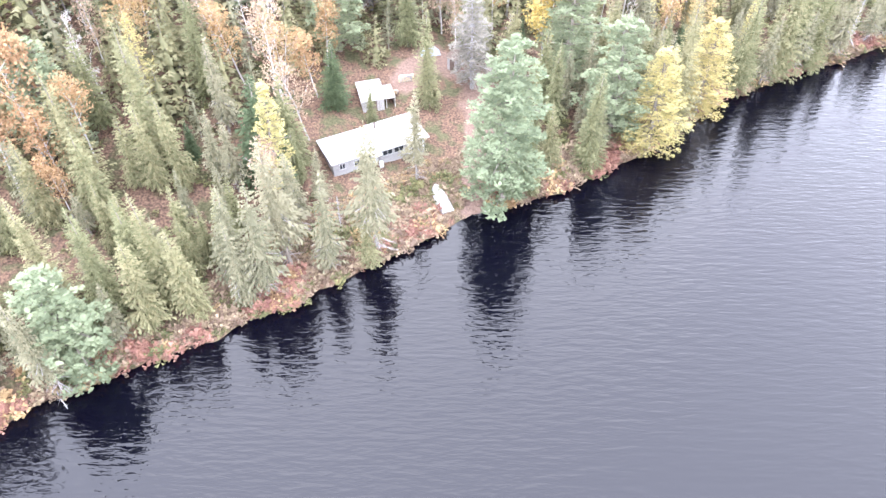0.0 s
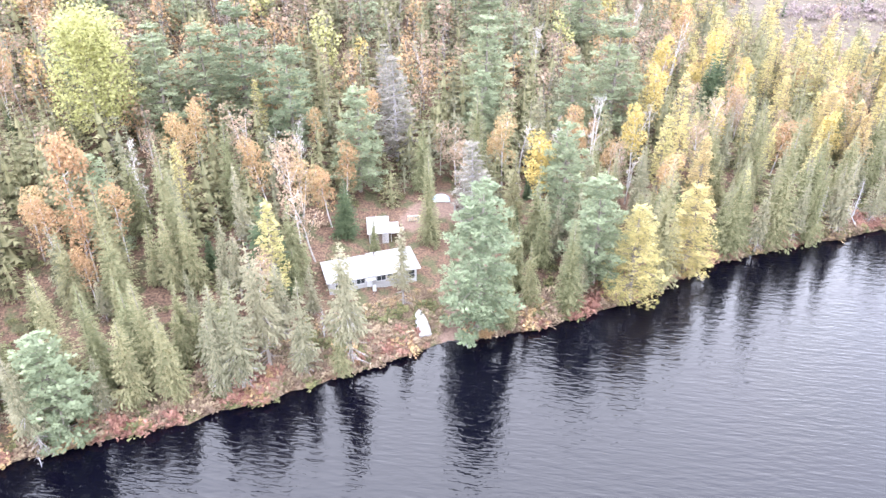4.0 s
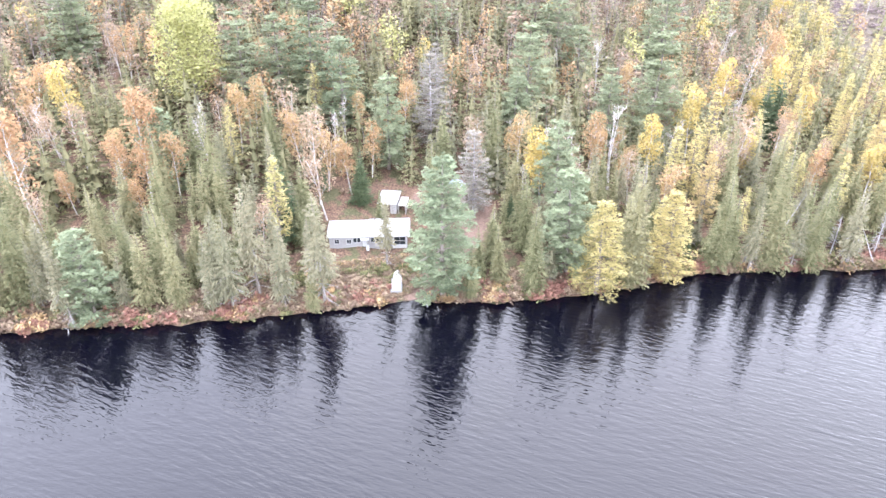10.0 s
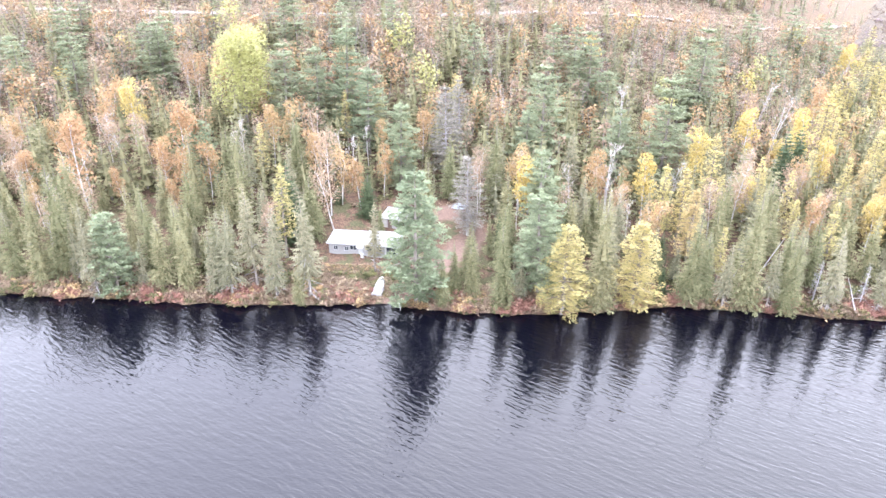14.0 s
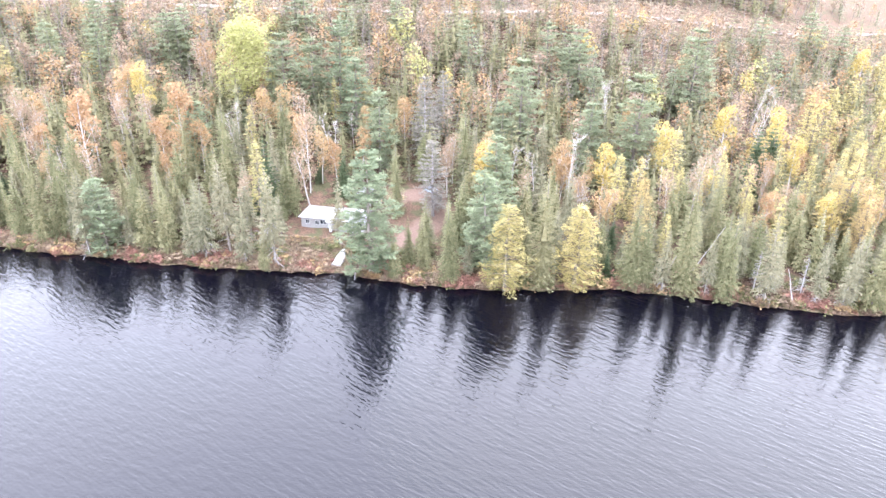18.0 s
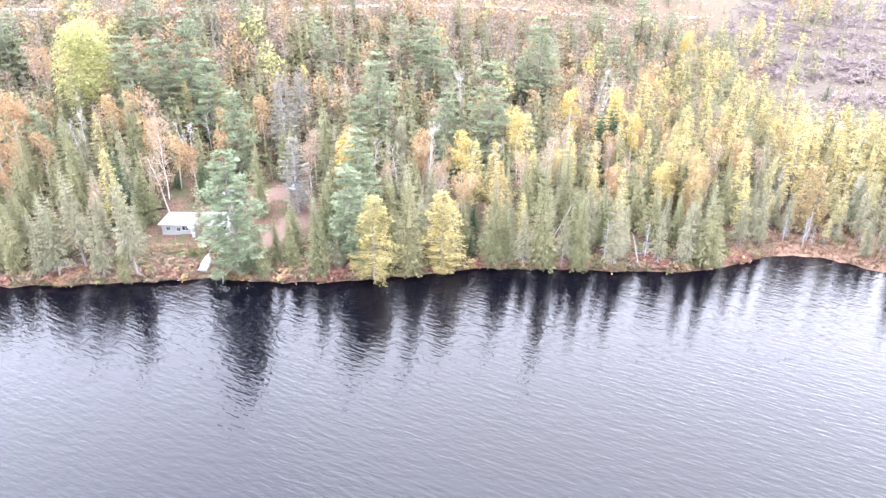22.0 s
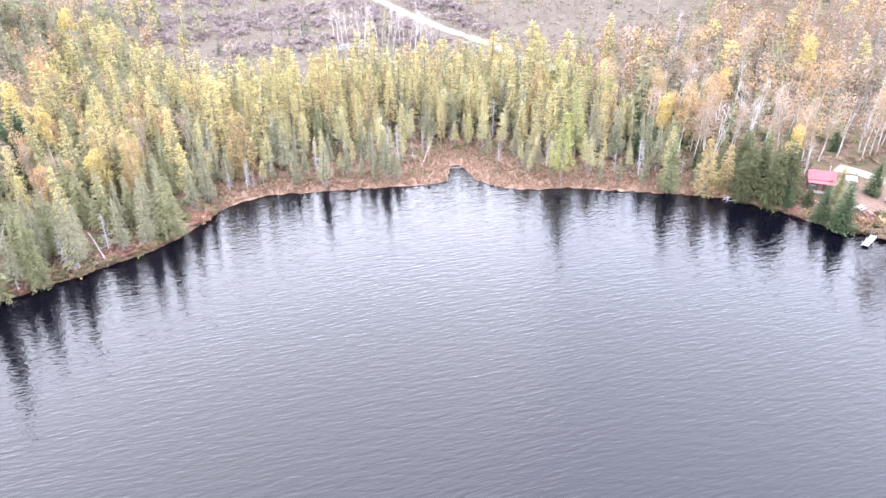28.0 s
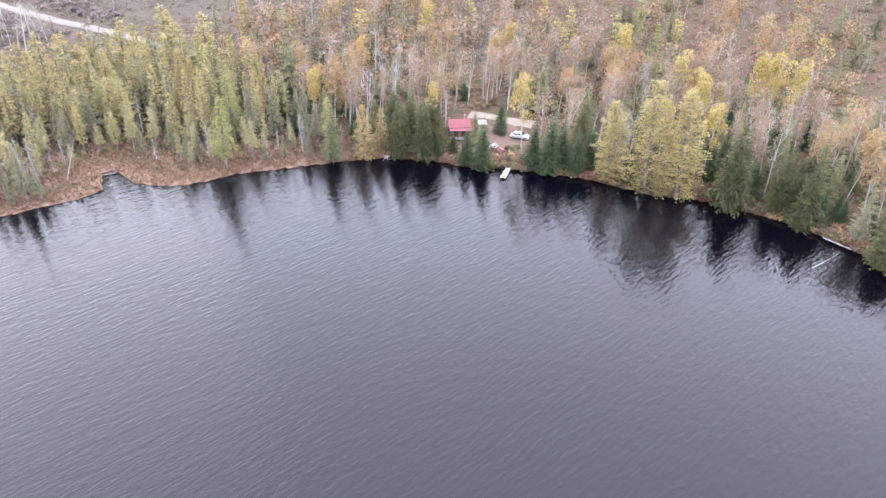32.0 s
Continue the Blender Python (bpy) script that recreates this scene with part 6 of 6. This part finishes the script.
def car():
    c = thing("car", 213.4, 79.3, -66, "silver estate car parked on the grass by the track", "car", lift=0.02)
    prof = [(-2.2, 0.35), (-2.25, 0.75), (-2.1, 0.95), (-1.75, 1.0), (-1.45, 1.42), (-1.0, 1.5), (0.2, 1.48), (0.95, 1.02), (1.9, 0.88), (2.2, 0.7), (2.22, 0.35)]
    bm = bmesh.new()
    rings = []
    for y, k in ((-0.86, 0.97), (-0.8, 1.0), (0.8, 1.0), (0.86, 0.97)):
        ring = []
        for x, z in prof:
            tuck = 0.16 * max(0, z - 0.95) / 0.5
            ring.append(bm.verts.new((x * k, y * (1 - tuck), z if k == 1.0 else 0.35 + (z - 0.35) * 0.97)))
        rings.append(ring)
    n = len(prof)
    for a, b in zip(rings, rings[1:]):
        for i in range(n):
            bm.faces.new((a[i], a[(i + 1) % n], b[(i + 1) % n], b[i]))
    bm.faces.new(rings[0][::-1])
    bm.faces.new(rings[-1])
    bmesh.ops.recalc_face_normals(bm, faces=bm.faces)
    body = part("body", bm, STEEL, c)
    for y in (-0.865, 0.845):
        side = bmesh.new()
        box(side, -1.35, 0.55, y * 0.93 - 0.01, y * 0.93 + 0.03, 1.03, 1.36, 0.02)
        part("side_window", side, GLASS, body)
    bm = bmesh.new()
    vs = [bm.verts.new(p) for p in ((0.28, -0.66, 1.46), (0.28, 0.66, 1.46), (0.93, 0.72, 1.05), (0.93, -0.72, 1.05), (0.26, -0.66, 1.42), (0.26, 0.66, 1.42), (0.91, 0.72, 1.01), (0.91, -0.72, 1.01))]
    for f in ((0, 1, 2, 3), (7, 6, 5, 4), (0, 4, 5, 1), (2, 6, 7, 3), (1, 5, 6, 2), (3, 7, 4, 0)):
        bm.faces.new([vs[i].co and vs[i] for i in f])
    bmesh.ops.translate(bm, verts=bm.verts, vec=(0.02, 0, 0.025))
    part("windscreen", bm, GLASS, body)
    slab("rear_window", body, GLASS, -1.74, -1.69, -0.6, 0.6, 1.05, 1.3, bevel=0.01)
    for y in (-0.7, 0.5):
        slab("headlight", body, WHITE_PAINT, 2.1, 2.2, y, y + 0.2, 0.62, 0.74, bevel=0.02)
        slab("tail_light", body, BRICK_RED, -2.24, -2.17, y, y + 0.2, 0.78, 0.95, bevel=0.02)
    slab("bumper", body, RUBBER, 2.1, 2.26, -0.8, 0.8, 0.36, 0.5, bevel=0.03)
    slab("bumper", body, RUBBER, -2.28, -2.15, -0.8, 0.8, 0.36, 0.52, bevel=0.03)
    for y in (-0.62, 0.56):
        slab("roof_rail", body, RUBBER, -1.2, 0.1, y, y + 0.04, 1.5, 1.55, bevel=0.01)
    for x in (-1.4, 1.4):
        for y in (-0.78, 0.78):
            bm = bmesh.new()
            bmesh.ops.create_cone(bm, cap_ends=True, segments=18, radius1=0.33, radius2=0.33, depth=0.2, matrix=pose(x, y, 0.33, 90))
            wheel = part("wheel", bm, RUBBER, c)
            bm = bmesh.new()
            bmesh.ops.create_cone(bm, cap_ends=True, segments=12, radius1=0.2, radius2=0.18, depth=0.22, matrix=pose(x, y, 0.33, 90))
            part("rim", bm, STEEL, wheel)


car()


def picnic_table(x, y, turn, mat, label):
    c = thing("picnic_table", x, y, turn, label, "table")
    for i in range(5):
        slab("top_board", c, mat, -0.95, 0.95, -0.4 + i * 0.16, -0.26 + i * 0.16, 0.72, 0.76, bevel=0.004)
    for y0 in (-0.85, 0.6):
        slab("seat", c, mat, -0.95, 0.95, y0, y0 + 0.25, 0.42, 0.46, bevel=0.004)
    for x0 in (-0.7, 0.62):
        slab("crossbar", c, mat, x0, x0 + 0.08, -0.85, 0.85, 0.36, 0.42, bevel=0.004)
        for s in (-1, 1):
            bm = bmesh.new()
            box(bm, x0, x0 + 0.08, -0.05, 0.05, 0, 0.82, 0)
            bmesh.ops.transform(bm, matrix=pose(0, s * 0.55, 0, s * 28), verts=bm.verts)
            part("leg", bm, mat, c)


picnic_table(205.6, 80.6, 20, WHITE_PAINT, "pale picnic table on the trodden bank")
picnic_table(205.9, 78.4, 70, BRICK_RED, "faded red picnic table near the dock")


def crate(x, y, turn, mat, label):
    c = thing("crate", x, y, turn, label, "crate")
    for k in range(3):
        for y0 in (-0.4, 0.37):
            slab("slat", c, mat, -0.5, 0.5, y0, y0 + 0.03, 0.03 + k * 0.2, 0.18 + k * 0.2, bevel=0)
        for x0 in (-0.5, 0.47):
            slab("slat", c, mat, x0, x0 + 0.03, -0.36, 0.36, 0.03 + k * 0.2, 0.18 + k * 0.2, bevel=0)
    slab("bottom", c, mat, -0.46, 0.46, -0.36, 0.36, 0.0, 0.03, bevel=0)


crate(207.2, 78.0, 15, DARK_WOOD, "dark slatted crate on the trodden bank")


def log(x0, y0, x1, y1, z0, z1, r, mat, label, branches=0, name="fallen_log"):
    """A fallen stem with broken branch stubs."""
    s = Shape(int(abs(x0 * 7 + y0 * 3)) % 991)
    a, b = Vector((x0, y0, z0)), Vector((x1, y1, z1))
    pts = [a.lerp(b, t) + Vector((s.r.uniform(-1, 1), s.r.uniform(-1, 1), 0)) * 0.06 for t in (0, 0.25, 0.5, 0.75, 1)]
    for p, q, ra, rb in zip(pts, pts[1:], (1, 0.88, 0.72, 0.55), (0.88, 0.72, 0.55, 0.3)):
        s.limb(p, q, r * ra, r * rb, 7)
    for _ in range(branches):
        p = a.lerp(b, s.r.uniform(0.2, 0.95))
        s.limb(p, p + Vector((s.r.gauss(0, 0.7), s.r.gauss(0, 0.7), s.r.uniform(0.1, 0.9))), r * 0.3, 0.01)
    return tagged(new(name, s.mesh(name, [mat])), label, "log")


log(206.5, 11.4, 215.5, 9.6, -0.1, 0.25, 0.07, DEAD_WOOD, "long pale stem lying half in the water", 2)
log(218.6, 13.5, 217.4, 8.0, 0.7, 0.8, 0.11, DEAD_WOOD, "bleached log on the bank", 4)
for i, (dx, dy) in enumerate(((2.2, 0.4), (1.5, -1.6), (-0.6, -1.4), (-1.2, 1.0), (2.0, 1.6), (0.6, 2.1), (-1.9, -0.2))):
    log(217.6, 39.4, 217.6 - dx, 39.4 + dy, 0.5, 0.05, 0.11, DEAD_WOOD, "bleached driftwood limb below the big larch", 3, "driftwood")
for i, (dx, dy) in enumerate(((1.8, 0.2), (1.0, -1.2), (-0.9, -1.0), (1.5, 1.3), (-1.4, 0.3))):
    log(187.4, 95.6, 187.4 - dx, 95.6 - dy, 0.5, 0.05, 0.1, DEAD_WOOD, "grey driftwood limb at the water's edge", 3, "driftwood")
for i in range(9):
    log(138.0 + 0.25 * i, 129.4 - 0.1 * i, 140.2 + 0.2 * i, 128.2 + 0.28 * (i % 4), 0.1 + 0.08 * (i % 3), 0.2 + 0.06 * (i % 2), 0.09, DARK_WOOD if i % 3 else DEAD_WOOD, "dark log of the old dam across the inlet", 2, "dam_log")
log(-18.4, 51.0, -19.6, 49.9, 0.5, 0.1, 0.09, DEAD_WOOD, "short pale drift log at the water's edge", 3, "driftwood")
log(-39.2, 39.4, -37.6, 37.6, 0.6, 0.02, 0.08, DEAD_WOOD, "grey branchy drift log at the water's edge", 9, "driftwood")
log(-60, 52.5, -50, 57.0, 3.2, 3.4, 0.13, DEAD_WOOD, "bleached fallen trunk in the leaf-strewn clearing", 7)
log(4.9, 66.2, 6.3, 64.6, 0.7, 0.15, 0.12, DEAD_WOOD, "pale driftwood log beside the pine", 1, "driftwood")

log(48.2, 96.2, 50.4, 97.2, 0.6, 6.8, 0.11, DEAD_WOOD, "leaning bleached stem at the edge of the spruces", 3, "leaning_dead_tree")
log(51.5, 99.5, 55.5, 103.5, 1.0, 11.5, 0.1, DEAD_WOOD, "tall thin leaning dead stem among spruces", 6, "leaning_dead_tree")
log(68.0, 105.0, 65.5, 108.5, 0.6, 5.0, 0.1, DEAD_WOOD, "leaning grey dead stem over the bank", 6, "leaning_dead_tree")
log(131.5, 130.5, 136.0, 134.5, 0.6, 7.5, 0.08, DEAD_WOOD, "bent grey stem leaning beside the inlet", 5, "leaning_dead_tree")


def brush_pile(x, y, label, seed):
    s = Shape(seed)
    z = z_at(x, y)
    for _ in range(120):
        p = Vector((x + s.r.gauss(0, 4.0), y + s.r.gauss(0, 2.2), z + s.r.uniform(0.1, 1.4)))
        a = s.r.uniform(0, 6.28)
        s.limb(p, p + Vector((math.cos(a), math.sin(a), s.r.uniform(-0.2, 0.25))) * s.r.uniform(1.5, 3.5), 0.14, 0.05)
    return tagged(new("brush_pile", s.mesh("brush_pile", [DARK_WOOD if seed % 2 else WEATHERED])), label, "brush pile", kind="stuff")


brush_pile(137.9, 251, "grey heap of cut branches on open land", 80)
brush_pile(159, 266, "dark heap of cut branches near the road", 81)
